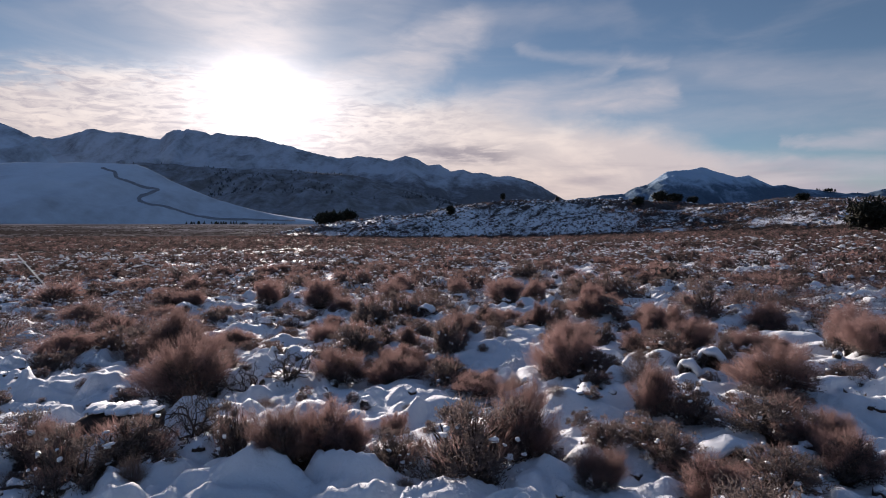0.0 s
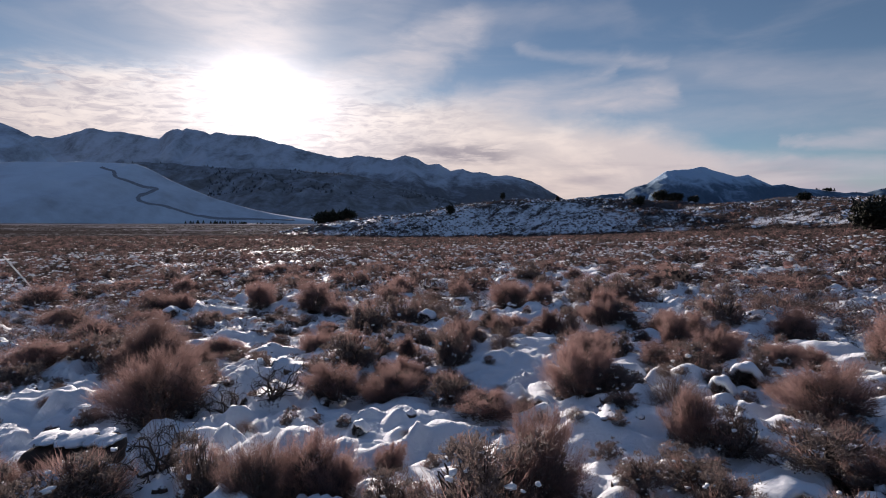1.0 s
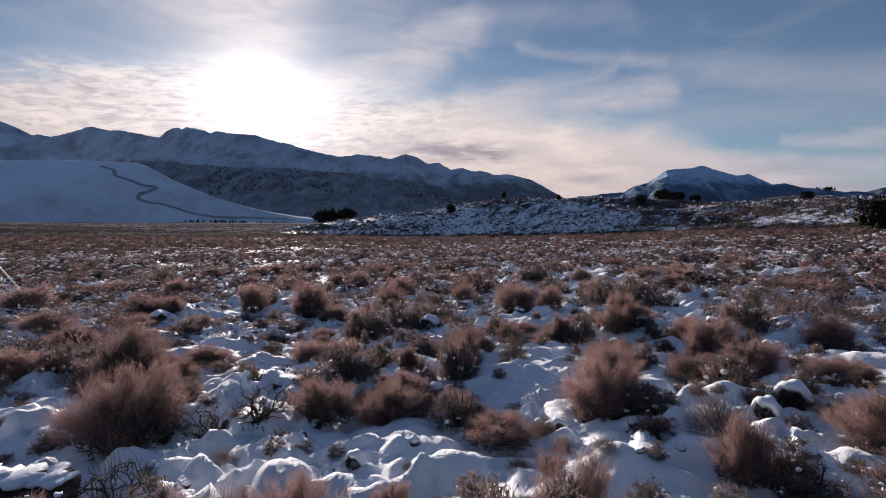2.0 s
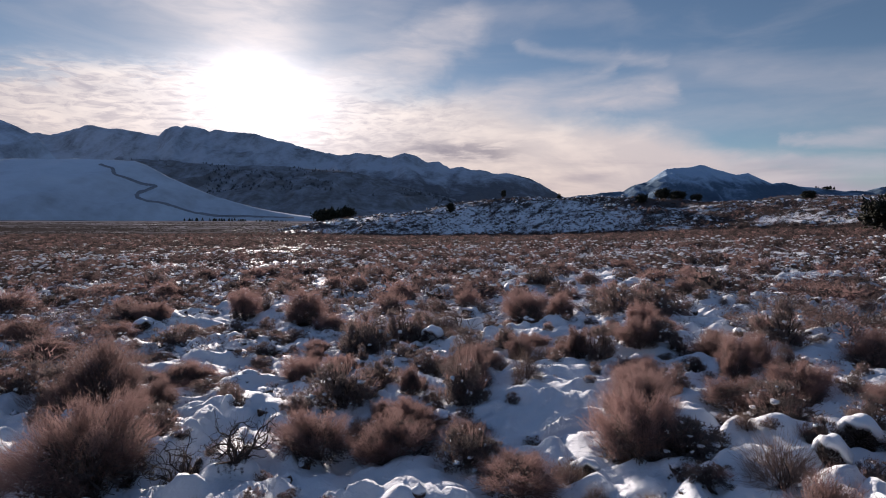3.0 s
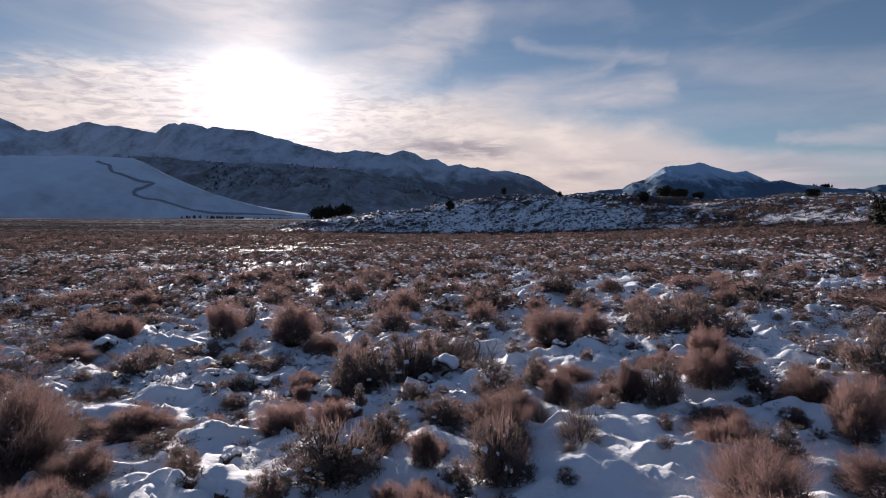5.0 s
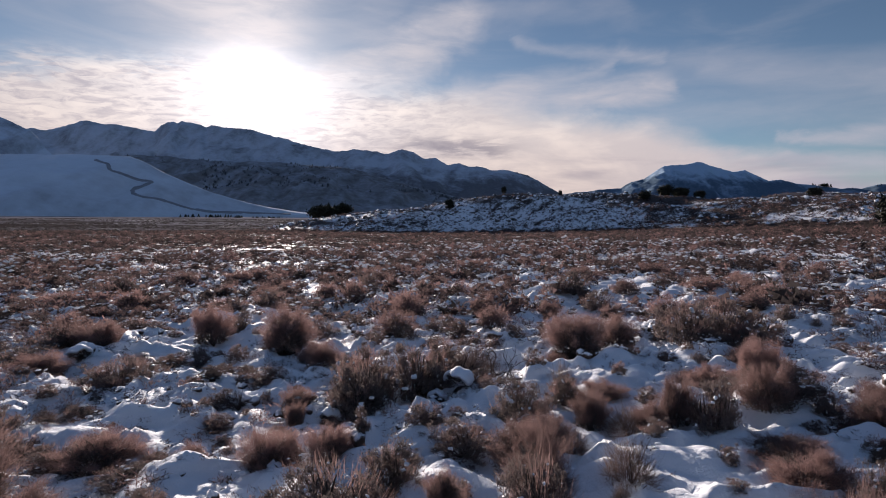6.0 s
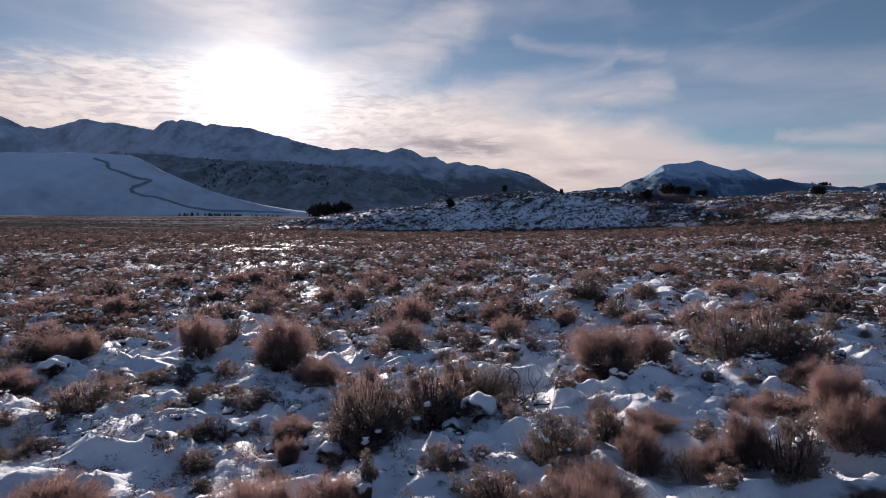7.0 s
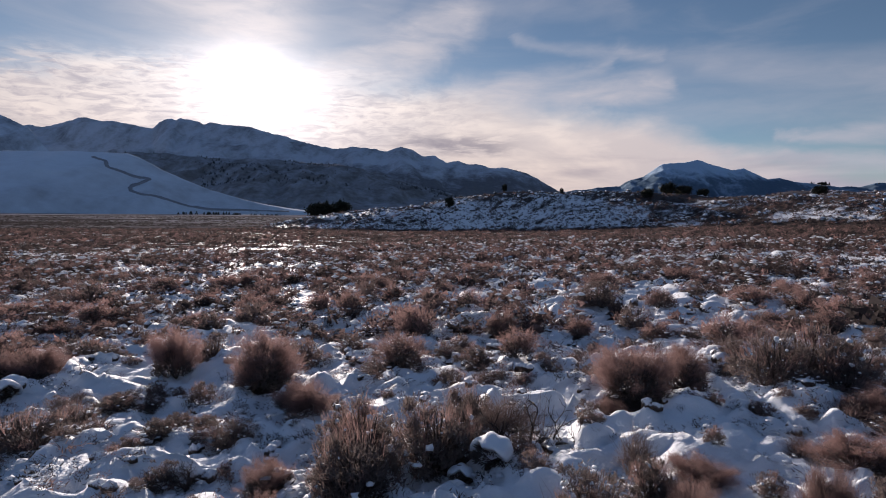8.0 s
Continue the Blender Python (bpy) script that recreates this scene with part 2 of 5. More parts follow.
def make_slope(name, rock_low, rock_high, snow_level, streak, forest=None, snow_colour=(0.72, 0.76, 0.84), cover=0.85, edge=0.26):
    """Mountain side: snow in gullies and on benches, bare rock and scrub between."""
    m, n, out = material(name)
    p = place(n)
    x, y, z = n.xyz(p)
    up = n.xyz(n.t.nodes.new("ShaderNodeNewGeometry").outputs["Normal"])[2]
    big = n.noise(p, 0.004, 6, 0.6)
    runs = n.noise(n.join(x, n.math("MULTIPLY", y, 0.5), n.math("MULTIPLY", z, 0.35)), streak, 6, 0.62, 0.4)
    small = n.noise(p, 0.05, 5, 0.6)
    rock = n.mix(small, rock_low, rock_high)
    f = n.math("ADD", n.math("MULTIPLY", big, 0.5), n.math("ADD", n.math("MULTIPLY", runs, 0.8), n.math("MULTIPLY", small, 0.2)))
    f = n.math("ADD", f, n.math("MULTIPLY", up, 0.25))
    if forest:
        f = n.math("ADD", f, n.math("MULTIPLY", n.smooth(z, forest[0], forest[1]), 0.40))
    snow = n.math("MULTIPLY", n.smooth(f, snow_level - edge, snow_level + edge), cover)
    principled(n, out, n.mix(snow, rock, snow_colour), 0.9, small, 4.0, 0.5, 0.0, 0.0)
    return m


SNOW = make_snow()
GROUND = make_ground()


# ---- shapes shared by all ----
def grid_noise(x, y, seed=0):
    """Smooth noise from -1 to 1 on arrays of places."""
    ix, iy = np.floor(x).astype(np.int64), np.floor(y).astype(np.int64)
    fx, fy = x - ix, y - iy
    fx, fy = fx * fx * fx * (fx * (fx * 6 - 15) + 10), fy * fy * fy * (fy * (fy * 6 - 15) + 10)

    def corner(a, b):
        h = (a * 374761393 + b * 668265263 + seed * 974634777) & 0xFFFFFFFF
        h = ((h ^ (h >> 13)) * 1274126177) & 0xFFFFFFFF
        return ((h ^ (h >> 16)) & 0xFFFF) / 32767.5 - 1

    a = corner(ix, iy) * (1 - fx) + corner(ix + 1, iy) * fx
    b = corner(ix, iy + 1) * (1 - fx) + corner(ix + 1, iy + 1) * fx
    return a * (1 - fy) + b * fy


def fractal(x, y, seed=0, octaves=4, gain=0.5):
    total, amp = np.zeros_like(x), 1.0
    for k in range(octaves):
        total += amp * grid_noise(x * 2 ** k, y * 2 ** k, seed + k)
        amp *= gain
    return total


def step(v, lo, hi):
    t = np.clip((v - lo) / (hi - lo), 0, 1)
    return t * t * (3 - 2 * t)


def mesh_of(name, verts, faces, mat, smooth=True):
    me = bpy.data.meshes.new(name)
    verts = np.asarray(verts, dtype=np.float32)
    faces = np.asarray(faces, dtype=np.int32)
    k = faces.shape[1]
    me.vertices.add(len(verts))
    me.vertices.foreach_set("co", verts.ravel())
    me.loops.add(faces.size)
    me.loops.foreach_set("vertex_index", faces.ravel())
    me.polygons.add(len(faces))
    me.polygons.foreach_set("loop_start", np.arange(0, faces.size, k, dtype=np.int32))
    me.polygons.foreach_set("use_smooth", np.full(len(faces), smooth))
    me.update(calc_edges=True)
    me.validate()
    me.materials.append(mat)
    return me


def part(name, me, parent, label=""):
    ob = new(name, me)
    ob.parent = parent
    return tagged(ob, label)


def plain(x, y):
    """The lie of the land: a fan that falls away to the left, then the flat valley."""
    r = np.hypot(x, y)
    a, b, k = 0.13 + 0.0447 * x - 0.0165 * y, -2.0 + 0.003 * np.minimum(r, 130.0) - 0.003 * np.clip(r - 130.0, 0, 900.0), 0.6
    a = np.minimum(a, 6 + 0.004 * a)
    m = np.maximum(a, b)
    return m + k * np.log(np.exp((a - m) / k) + np.exp((b - m) / k))


KNOLL_X = (-52, -44, -36, -28, -16, -8, 3, 17, 32, 52, 63, 78, 94, 109, 130, 190, 260)
KNOLL_Z = (0, 1.0, 3.2, 4.6, 5.2, 6.0, 7.9, 8.6, 8.5, 8.8, 7.7, 6.9, 7.1, 7.4, 6.5, 4.0, 0)


def knoll(x, y):
    """The rocky rise ahead."""
    top = np.interp(x, KNOLL_X, KNOLL_Z)
    foot = np.interp(x, (-40, 20, 55, 75, 110), (136, 128, 112, 66, 52)) + 5 * grid_noise(x / 14, y / 40, 31)
    back = step(y, 260, 175)
    wave = 1 + 0.16 * fractal(x / 16, y / 16, 33, 3)
    s = np.clip((y - foot) / np.maximum(158 - foot, 20), 0, 1)
    return top * (0.55 * step(s, 0, 1) + 0.45 * s) * back * wave


def land(x, y):
    return plain(x, y) + knoll(x, y)


NEAR_MOUNDS = ((-2.9, 14.5, 0.97, 0.19), (-5.1, 14.4, 0.97, 0.22), (-5.6, 16.9, 0.98, 0.13), (2.1, 13.5, 0.84, 0.18), (2.3, 14.2, 0.88, 0.12), (3.7, 14.0, 0.68, 0.14), (-0.5, 13.3, 0.44, 0.19), (-2.4, 17.0, 1.08, 0.16), (1.9, 14.3, 0.83, 0.09), (1.0, 9.7, 1.03, 0.21), (1.6, 10.1, 0.55, 0.19), (-4.1, 13.1, 0.68, 0.20), (-2.8, 14.6, 0.99, 0.18), (-3.5, 10.9, 0.88, 0.15), (3.5, 12.1, 0.95, 0.11))
FAR_MOUNDS = ((2.3, 7.2, 0.52, 0.17), (-0.6, 7.9, 0.85, 0.21), (1.2, 9.9, 1.23, 0.21), (-1.4, 7.7, 1.02, 0.09), (-2.2, 9.0, 0.72, 0.14), (-0.4, 7.3, 1.00, 0.27), (-1.5, 4.9, 0.54, 0.21), (3.0, 5.4, 0.64, 0.17), (1.7, 5.1, 0.74, 0.16), (-5.1, 8.5, 1.25, 0.20), (-6.0, 8.3, 0.98, 0.20), (4.8, 6.1, 0.61, 0.23), (-0.3, 5.0, 0.87, 0.15), (1.2, 9.7, 1.22, 0.16), (-1.7, 7.4, 0.87, 0.10), (-5.1, 11.3, 0.68, 0.12))
MOUNDS = NEAR_MOUNDS + FAR_MOUNDS


def snow_relief(x, y):
    """Cushions of snow over buried tufts, with wind-drawn crests."""
    wx, wy = x + 0.3 * grid_noise(x * 1.5, y * 1.5, 51), y + 0.3 * grid_noise(x * 1.5, y * 1.5, 52)
    crest = 1 - np.abs(grid_noise(wx / 1.15, wy / 0.6, 58))
    h = 0.10 * crest ** 3 + 0.19 * np.abs(grid_noise(wx / 0.8, wy / 0.55, 53))
    rough = 0.62 + 0.48 * step(fractal(x / 2.3, y / 1.8, 57, 2), -0.5, 0.4)
    h += rough * (0.19 * np.abs(grid_noise(wx / 0.37, wy / 0.28, 54)) + 0.05 * (1 - np.abs(grid_noise(wx / 0.24, wy / 0.15, 59))) ** 2)
    h += (0.25 + rough) * 0.042 * np.abs(grid_noise(wx / 0.13, wy / 0.10, 55)) + 0.10 * grid_noise(x / 2.6, y / 2.6, 56)
    top = np.zeros_like(x)
    for mx, my, w, hh in MOUNDS:
        hh = hh * (0.2 if my < 5.3 else 1.0)
        d = np.hypot(x - mx, (y - my) * 1.15) / (0.62 * w)
        top = np.maximum(top, 0.6 * hh * np.clip(1 - d * d, 0, 1) ** 1.2)
    return h * (1 - 0.9 * np.minimum(top, 0.5)) + top - 0.13


STRIP_A = (  # kind, x, y, width, height; from 4 m out
    ("D", 2.8, 4.4, 0.53, 0.33), ("R", 2.2, 4.4, 0.66, 0.42), ("R", 1.3, 4.4, 0.43, 0.34), ("R", 3.5, 4.6, 0.57, 0.44), ("D", -3.3, 4.8, 0.58, 0.53), ("G", -2.7, 4.8, 0.32, 0.30),
    ("D", 2.1, 4.9, 0.43, 0.29), ("D", 0.3, 5.0, 0.85, 0.67), ("T", 2.7, 5.0, 0.53, 0.25), ("R", 3.4, 5.1, 0.53, 0.38), ("D", -0.4, 5.1, 0.52, 0.35), ("R", -1.5, 5.2, 0.53, 0.53),
    ("D", 1.6, 5.2, 0.41, 0.25), ("R", 0.8, 5.3, 0.63, 0.75), ("R", 3.8, 5.3, 0.40, 0.40), ("R", -3.7, 5.3, 0.52, 0.42), ("R", -0.9, 5.3, 0.44, 0.39), ("D", 2.0, 5.3, 0.41, 0.22),
)
STRIP_B = (  # kind, x, y, width, height; from 5 m out
    ("D", -3.0, 5.3, 0.88, 0.42), ("D", -2.0, 5.4, 0.37, 0.55), ("D", 3.2, 5.4, 0.80, 0.32), ("R", -1.1, 5.4, 0.71, 0.56), ("D", -4.1, 5.5, 0.61, 0.39), ("B", -2.6, 5.8, 0.50, 0.52),
    ("R", -0.5, 6.0, 0.30, 0.30), ("D", 2.8, 6.1, 0.63, 0.36), ("R", 2.4, 6.2, 0.49, 0.65), ("D", 3.9, 6.2, 0.42, 0.19), ("L", -3.45, 6.0, 0.66, 0.28), ("D", 3.8, 6.6, 0.39, 0.26),
    ("R", 4.1, 6.7, 0.93, 0.63), ("T", -0.9, 6.8, 0.18, 0.14), ("D", 2.0, 7.0, 0.29, 0.16), ("G", 2.6, 7.0, 0.69, 0.48), ("D", 5.3, 7.2, 0.58, 0.29), ("R", 0.5, 7.4, 0.85, 0.30),
)
STRIP_C = (  # kind, x, y, width, height; from 8 m out
    ("G", 1.0, 7.5, 0.34, 0.32), ("T", 3.4, 7.6, 0.28, 0.25), ("T", 3.8, 7.8, 0.35, 0.25), ("T", 1.2, 7.8, 0.25, 0.13), ("R", -3.55, 7.8, 1.18, 0.90), ("R", 6.1, 7.8, 0.82, 0.58),
    ("B", -2.7, 7.9, 0.49, 0.41), ("B", -2.2, 7.9, 0.48, 0.45), ("D", 2.2, 7.9, 0.61, 0.33), ("D", 3.5, 7.9, 0.31, 0.28), ("R", 1.8, 8.0, 0.77, 0.72), ("D", 0.1, 8.1, 0.58, 0.41),
    ("D", 4.1, 8.1, 0.37, 0.30), ("R", -1.5, 8.3, 0.80, 0.52), ("R", -0.7, 8.4, 0.96, 0.57), ("R", 4.7, 8.5, 0.51, 0.34), ("D", 3.5, 8.6, 0.72, 0.43), ("R", 6.3, 8.6, 0.83, 0.73),
)
STRIP_D = (  # kind, x, y, width, height; from 9 m out
    ("R", 0.1, 8.6, 0.48, 0.22), ("D", 3.2, 8.7, 0.39, 0.27), ("R", 2.0, 8.7, 0.85, 0.64), ("D", -1.1, 8.8, 0.44, 0.28), ("D", -3.5, 8.9, 0.55, 0.34), ("R", -4.3, 8.9, 0.82, 0.41),
    ("R", 5.4, 9.0, 0.53, 0.29), ("R", -0.5, 9.0, 0.71, 0.41), ("T", -0.2, 9.1, 0.25, 0.12), ("R", -3.9, 9.1, 0.74, 0.42), ("R", 3.3, 9.1, 0.79, 0.37), ("R", -0.9, 9.2, 0.36, 0.38),
    ("R", 4.1, 9.3, 0.73, 0.55), ("D", -2.0, 9.4, 0.31, 0.26), ("D", -6.8, 9.6, 0.76, 0.39), ("B", -2.8, 9.6, 0.18, 0.21), ("D", 4.4, 9.7, 0.63, 0.33), ("D", 0.1, 9.7, 0.58, 0.63),
)
STRIP_E = (  # kind, x, y, width, height; from 10 m out
    ("D", 2.7, 9.8, 0.40, 0.36), ("R", -0.6, 9.9, 0.35, 0.43), ("D", -1.5, 9.9, 0.84, 0.61), ("D", 2.9, 9.9, 0.40, 0.30), ("D", 5.3, 9.9, 0.40, 0.21), ("R", -4.1, 10.0, 0.72, 0.39),
    ("D", -3.0, 10.0, 0.26, 0.26), ("R", 3.9, 10.3, 0.50, 0.64), ("R", -5.0, 10.3, 1.20, 0.97), ("D", -3.2, 10.3, 0.32, 0.25), ("G", 1.0, 10.3, 0.49, 0.56), ("R", 2.6, 10.4, 0.78, 0.44),
    ("R", 4.7, 10.4, 0.58, 0.43), ("R", 0.2, 10.4, 0.63, 0.62), ("R", -7.1, 10.5, 1.12, 0.52), ("D", -5.8, 10.6, 0.85, 0.60), ("D", -1.1, 10.6, 0.58, 0.45), ("D", 3.5, 10.7, 0.32, 0.23),
)
STRIP_F = (  # kind, x, y, width, height; from 11 m out
    ("D", -6.4, 10.7, 0.54, 0.44), ("R", 0.1, 10.9, 0.54, 0.46), ("R", 2.7, 10.9, 0.72, 0.22), ("D", -3.8, 11.0, 0.47, 0.18), ("R", 4.5, 11.0, 0.66, 0.49), ("R", 0.4, 11.1, 0.56, 0.33),
    ("D", -1.0, 11.1, 0.32, 0.18), ("D", -0.4, 11.2, 0.57, 0.34), ("G", 0.7, 11.2, 0.47, 0.37), ("R", 6.5, 11.2, 0.80, 0.56), ("R", -2.4, 11.3, 0.58, 0.47), ("R", -1.8, 11.3, 0.58, 0.40),
    ("D", -2.2, 11.4, 0.23, 0.34), ("D", -3.8, 11.4, 0.23, 0.12), ("R", -3.3, 11.5, 0.30, 0.34), ("D", -4.9, 11.6, 0.51, 0.29), ("D", 3.8, 11.6, 0.28, 0.23), ("D", -1.5, 11.6, 0.18, 0.25),
)
STRIP_G = (  # kind, x, y, width, height; from 12 m out
    ("R", -4.4, 11.6, 0.88, 0.44), ("D", -3.8, 11.6, 0.29, 0.20), ("G", 0.6, 11.7, 0.35, 0.29), ("R", 4.3, 11.7, 0.83, 0.50), ("D", 2.4, 11.7, 0.55, 0.56), ("D", -0.8, 11.8, 0.41, 0.31),
    ("D", 3.7, 11.8, 0.30, 0.24), ("T", -3.6, 11.8, 0.19, 0.15), ("D", -5.5, 11.9, 0.65, 0.29), ("R", 3.1, 11.9, 0.60, 0.54), ("R", 1.8, 11.9, 0.44, 0.35), ("G", 1.5, 11.9, 0.59, 0.41),
    ("R", 1.1, 12.0, 0.46, 0.48), ("R", 2.1, 12.0, 0.45, 0.57), ("D", 0.3, 12.1, 0.63, 0.53), ("D", 3.5, 12.1, 0.72, 0.36), ("R", 1.2, 12.4, 0.41, 0.35), ("D", -6.2, 12.4, 0.50, 0.43),
)
STRIP_H = (  # kind, x, y, width, height; from 12 m out
    ("R", 3.3, 12.5, 0.43, 0.62), ("D", 0.9, 12.5, 0.40, 0.34), ("D", 5.8, 12.5, 0.91, 0.81), ("D", -3.5, 12.6, 0.34, 0.21), ("R", -2.5, 12.6, 0.28, 0.28), ("T", -2.1, 12.8, 0.28, 0.18),
    ("R", 3.0, 12.9, 0.81, 0.33), ("R", 1.5, 12.9, 0.61, 0.23), ("D", -1.7, 13.0, 0.76, 0.75), ("D", -5.5, 13.0, 0.43, 0.18), ("D", -2.0, 13.1, 0.37, 0.22), ("R", 3.9, 13.1, 0.78, 0.45),
    ("G", 1.0, 13.1, 0.43, 0.53), ("B", -6.1, 13.1, 0.20, 0.20), ("R", -2.6, 13.1, 0.54, 0.30), ("T", -0.7, 13.2, 0.23, 0.14), ("T", -0.4, 13.2, 0.37, 0.22), ("G", 2.7, 13.3, 0.42, 0.27),
)
STRIP_I = (  # kind, x, y, width, height; from 13 m out
    ("R", -7.9, 13.3, 0.91, 0.54), ("B", -3.5, 13.4, 0.21, 0.27), ("D", -1.0, 13.5, 0.77, 0.74), ("T", -5.1, 13.5, 0.15, 0.09), ("D", -0.7, 13.7, 0.54, 0.57), ("B", 0.1, 13.8, 0.60, 0.63),
    ("D", -1.8, 13.8, 0.84, 0.64), ("D", 4.2, 13.8, 0.69, 0.28), ("G", -0.2, 14.0, 0.72, 0.61), ("D", -4.4, 14.0, 0.28, 0.21), ("D", -4.6, 14.0, 0.26, 0.21), ("D", -5.8, 14.3, 0.91, 0.52),
    ("D", -4.3, 14.4, 0.40, 0.20), ("D", -3.4, 14.4, 0.63, 0.30), ("D", 2.9, 14.4, 0.37, 0.19), ("D", -0.6, 14.5, 0.52, 0.60), ("T", -4.7, 14.5, 0.32, 0.20), ("D", 2.4, 14.5, 0.27, 0.17),
)
STRIP_J = (  # kind, x, y, width, height; from 14 m out
    ("R", 4.3, 14.5, 0.74, 0.44), ("D", -3.9, 14.8, 0.37, 0.19), ("D", -4.3, 14.9, 0.37, 0.23), ("R", 1.3, 14.9, 0.50, 0.30), ("R", -2.7, 15.2, 0.70, 0.43), ("R", 1.7, 15.2, 0.96, 0.68),
    ("D", -5.9, 15.3, 0.58, 0.42), ("R", -9.9, 15.4, 1.29, 0.78), ("D", 5.3, 15.4, 0.30, 0.21), ("R", -3.0, 15.6, 0.59, 0.30), ("R", 2.5, 15.6, 0.87, 0.58), ("D", 4.8, 15.6, 0.78, 0.43),
    ("R", -7.9, 15.6, 0.90, 0.49), ("D", -5.1, 15.8, 0.36, 0.23), ("D", 3.9, 15.9, 0.97, 0.79), ("D", -5.7, 16.0, 0.59, 0.22), ("D", 4.7, 16.1, 1.06, 0.82), ("D", -8.7, 16.2, 1.16, 0.40),
)
STRIP_K = (  # kind, x, y, width, height; from 16 m out
    ("D", 5.4, 16.2, 0.74, 0.59), ("D", -5.9, 16.3, 0.43, 0.20), ("T", -7.7, 16.4, 0.37, 0.21), ("R", -3.7, 16.6, 1.08, 0.88), ("D", -0.8, 16.6, 0.55, 0.32), ("T", -7.8, 16.7, 0.34, 0.17),
    ("D", 0.8, 16.7, 0.42, 0.34), ("D", 4.0, 17.1, 0.39, 0.22), ("D", 6.5, 17.2, 0.40, 0.26), ("R", -5.5, 17.3, 0.78, 0.82), ("D", -2.0, 17.4, 0.50, 0.21), ("D", -0.3, 17.5, 0.60, 0.37),
    ("R", -8.0, 17.5, 1.08, 0.60), ("R", 0.4, 17.6, 0.71, 0.51), ("R", -1.6, 17.7, 0.85, 0.61), ("R", -8.7, 17.7, 1.27, 0.53), ("R", 10.6, 17.9, 2.44, 0.56), ("D", -3.4, 18.1, 0.74, 0.53),
)
STRIP_L = (  # kind, x, y, width, height; from 18 m out
    ("D", -5.2, 18.2, 0.68, 0.50), ("R", 4.5, 18.4, 0.89, 0.57), ("D", -3.9, 18.6, 0.46, 0.41), ("R", 6.7, 18.7, 0.78, 0.35), ("D", -7.3, 18.7, 0.46, 0.30), ("D", -7.9, 18.8, 0.90, 0.37),
    ("D", -0.5, 18.9, 0.47, 0.36), ("R", 5.3, 18.9, 0.69, 0.47), ("D", -2.7, 19.2, 0.71, 0.34), ("D", 4.2, 19.3, 0.60, 0.20), ("R", -9.8, 19.3, 0.72, 0.52), ("R", 3.6, 19.5, 0.84, 0.49),
    ("R", -13.8, 19.7, 1.57, 0.88), ("R", 2.1, 19.9, 0.57, 0.44), ("R", 0.4, 20.0, 0.94, 0.61), ("R", 8.2, 20.3, 1.05, 0.62), ("R", 6.6, 20.6, 1.17, 0.46), ("D", 3.5, 20.6, 0.79, 0.54),
)
STRIP_M = (  # kind, x, y, width, height; from 21 m out
    ("D", -3.3, 20.6, 0.54, 0.28), ("R", -1.5, 20.7, 0.98, 0.84), ("D", -3.9, 21.0, 0.56, 0.29), ("D", -6.4, 21.1, 0.74, 0.53), ("D", -5.3, 21.6, 0.51, 0.30), ("R", -10.6, 21.7, 0.83, 0.33),
    ("R", -7.2, 21.9, 0.70, 0.37), ("D", -4.9, 21.9, 0.59, 0.37), ("R", 8.3, 22.0, 1.13, 0.63), ("D", -5.8, 22.3, 1.01, 0.58), ("R", -9.7, 22.4, 0.88, 0.36), ("D", 3.4, 22.8, 0.96, 0.66),
    ("R", -9.2, 22.9, 0.71, 0.38), ("D", 2.9, 23.0, 0.64, 0.55), ("R", 5.1, 23.1, 0.88, 0.56), ("R", -10.5, 23.2, 0.95, 0.61), ("R", 7.6, 23.2, 1.25, 0.55), ("D", 9.4, 23.3, 0.81, 0.40),
)
STRIP_N = (  # kind, x, y, width, height; from 24 m out
    ("R", -3.5, 23.8, 0.75, 0.67), ("D", -9.9, 23.8, 0.67, 0.35), ("R", -4.5, 24.0, 0.84, 0.52), ("R", -6.5, 24.3, 1.02, 0.59), ("R", -13.2, 24.4, 1.83, 0.49), ("R", 9.4, 24.6, 1.03, 0.53),
    ("R", 1.1, 24.6, 1.03, 0.45), ("D", 11.2, 24.7, 1.04, 0.54), ("R", -0.1, 24.8, 0.88, 0.61), ("R", -1.2, 25.0, 1.06, 0.55), ("R", 12.4, 25.1, 0.90, 0.64), ("D", 7.1, 25.6, 0.83, 0.48),
    ("D", -3.3, 25.9, 0.67, 0.76), ("R", -6.4, 25.9, 0.94, 0.47), ("D", -1.3, 26.2, 0.77, 0.48), ("R", -8.6, 26.3, 0.78, 0.52), ("D", -10.6, 26.3, 0.87, 0.41), ("R", -2.6, 26.4, 0.87, 0.67),
)
STRIP_O = (  # kind, x, y, width, height; from 27 m out
    ("D", -13.1, 27.2, 1.50, 0.86), ("D", -14.6, 27.3, 1.21, 0.47), ("R", 1.7, 27.7, 1.03, 0.51), ("R", 4.9, 27.8, 1.43, 0.59), ("R", -0.9, 28.3, 1.06, 0.45), ("R", -3.3, 28.4, 1.23, 0.82),
    ("R", 8.6, 29.6, 1.76, 0.58), ("R", -5.6, 30.1, 1.04, 0.60), ("R", -12.3, 30.8, 1.41, 0.68), ("D", 11.0, 31.1, 1.88, 0.50), ("R", -10.1, 31.3, 1.21, 0.56), ("R", -16.2, 31.5, 1.46, 0.66),
    ("D", -19.1, 31.8, 1.24, 0.62), ("R", -9.2, 32.0, 1.25, 0.60), ("R", -5.6, 33.3, 1.57, 0.56), ("R", -3.1, 34.0, 1.60, 0.57), ("R", 0.9, 34.2, 1.88, 0.57), ("R", -17.7, 36.0, 2.01, 0.78),
)
STRIP_P = (  # kind, x, y, width, height; from 40 m out
    ("R", -24.1, 39.7, 2.52, 0.69),
)
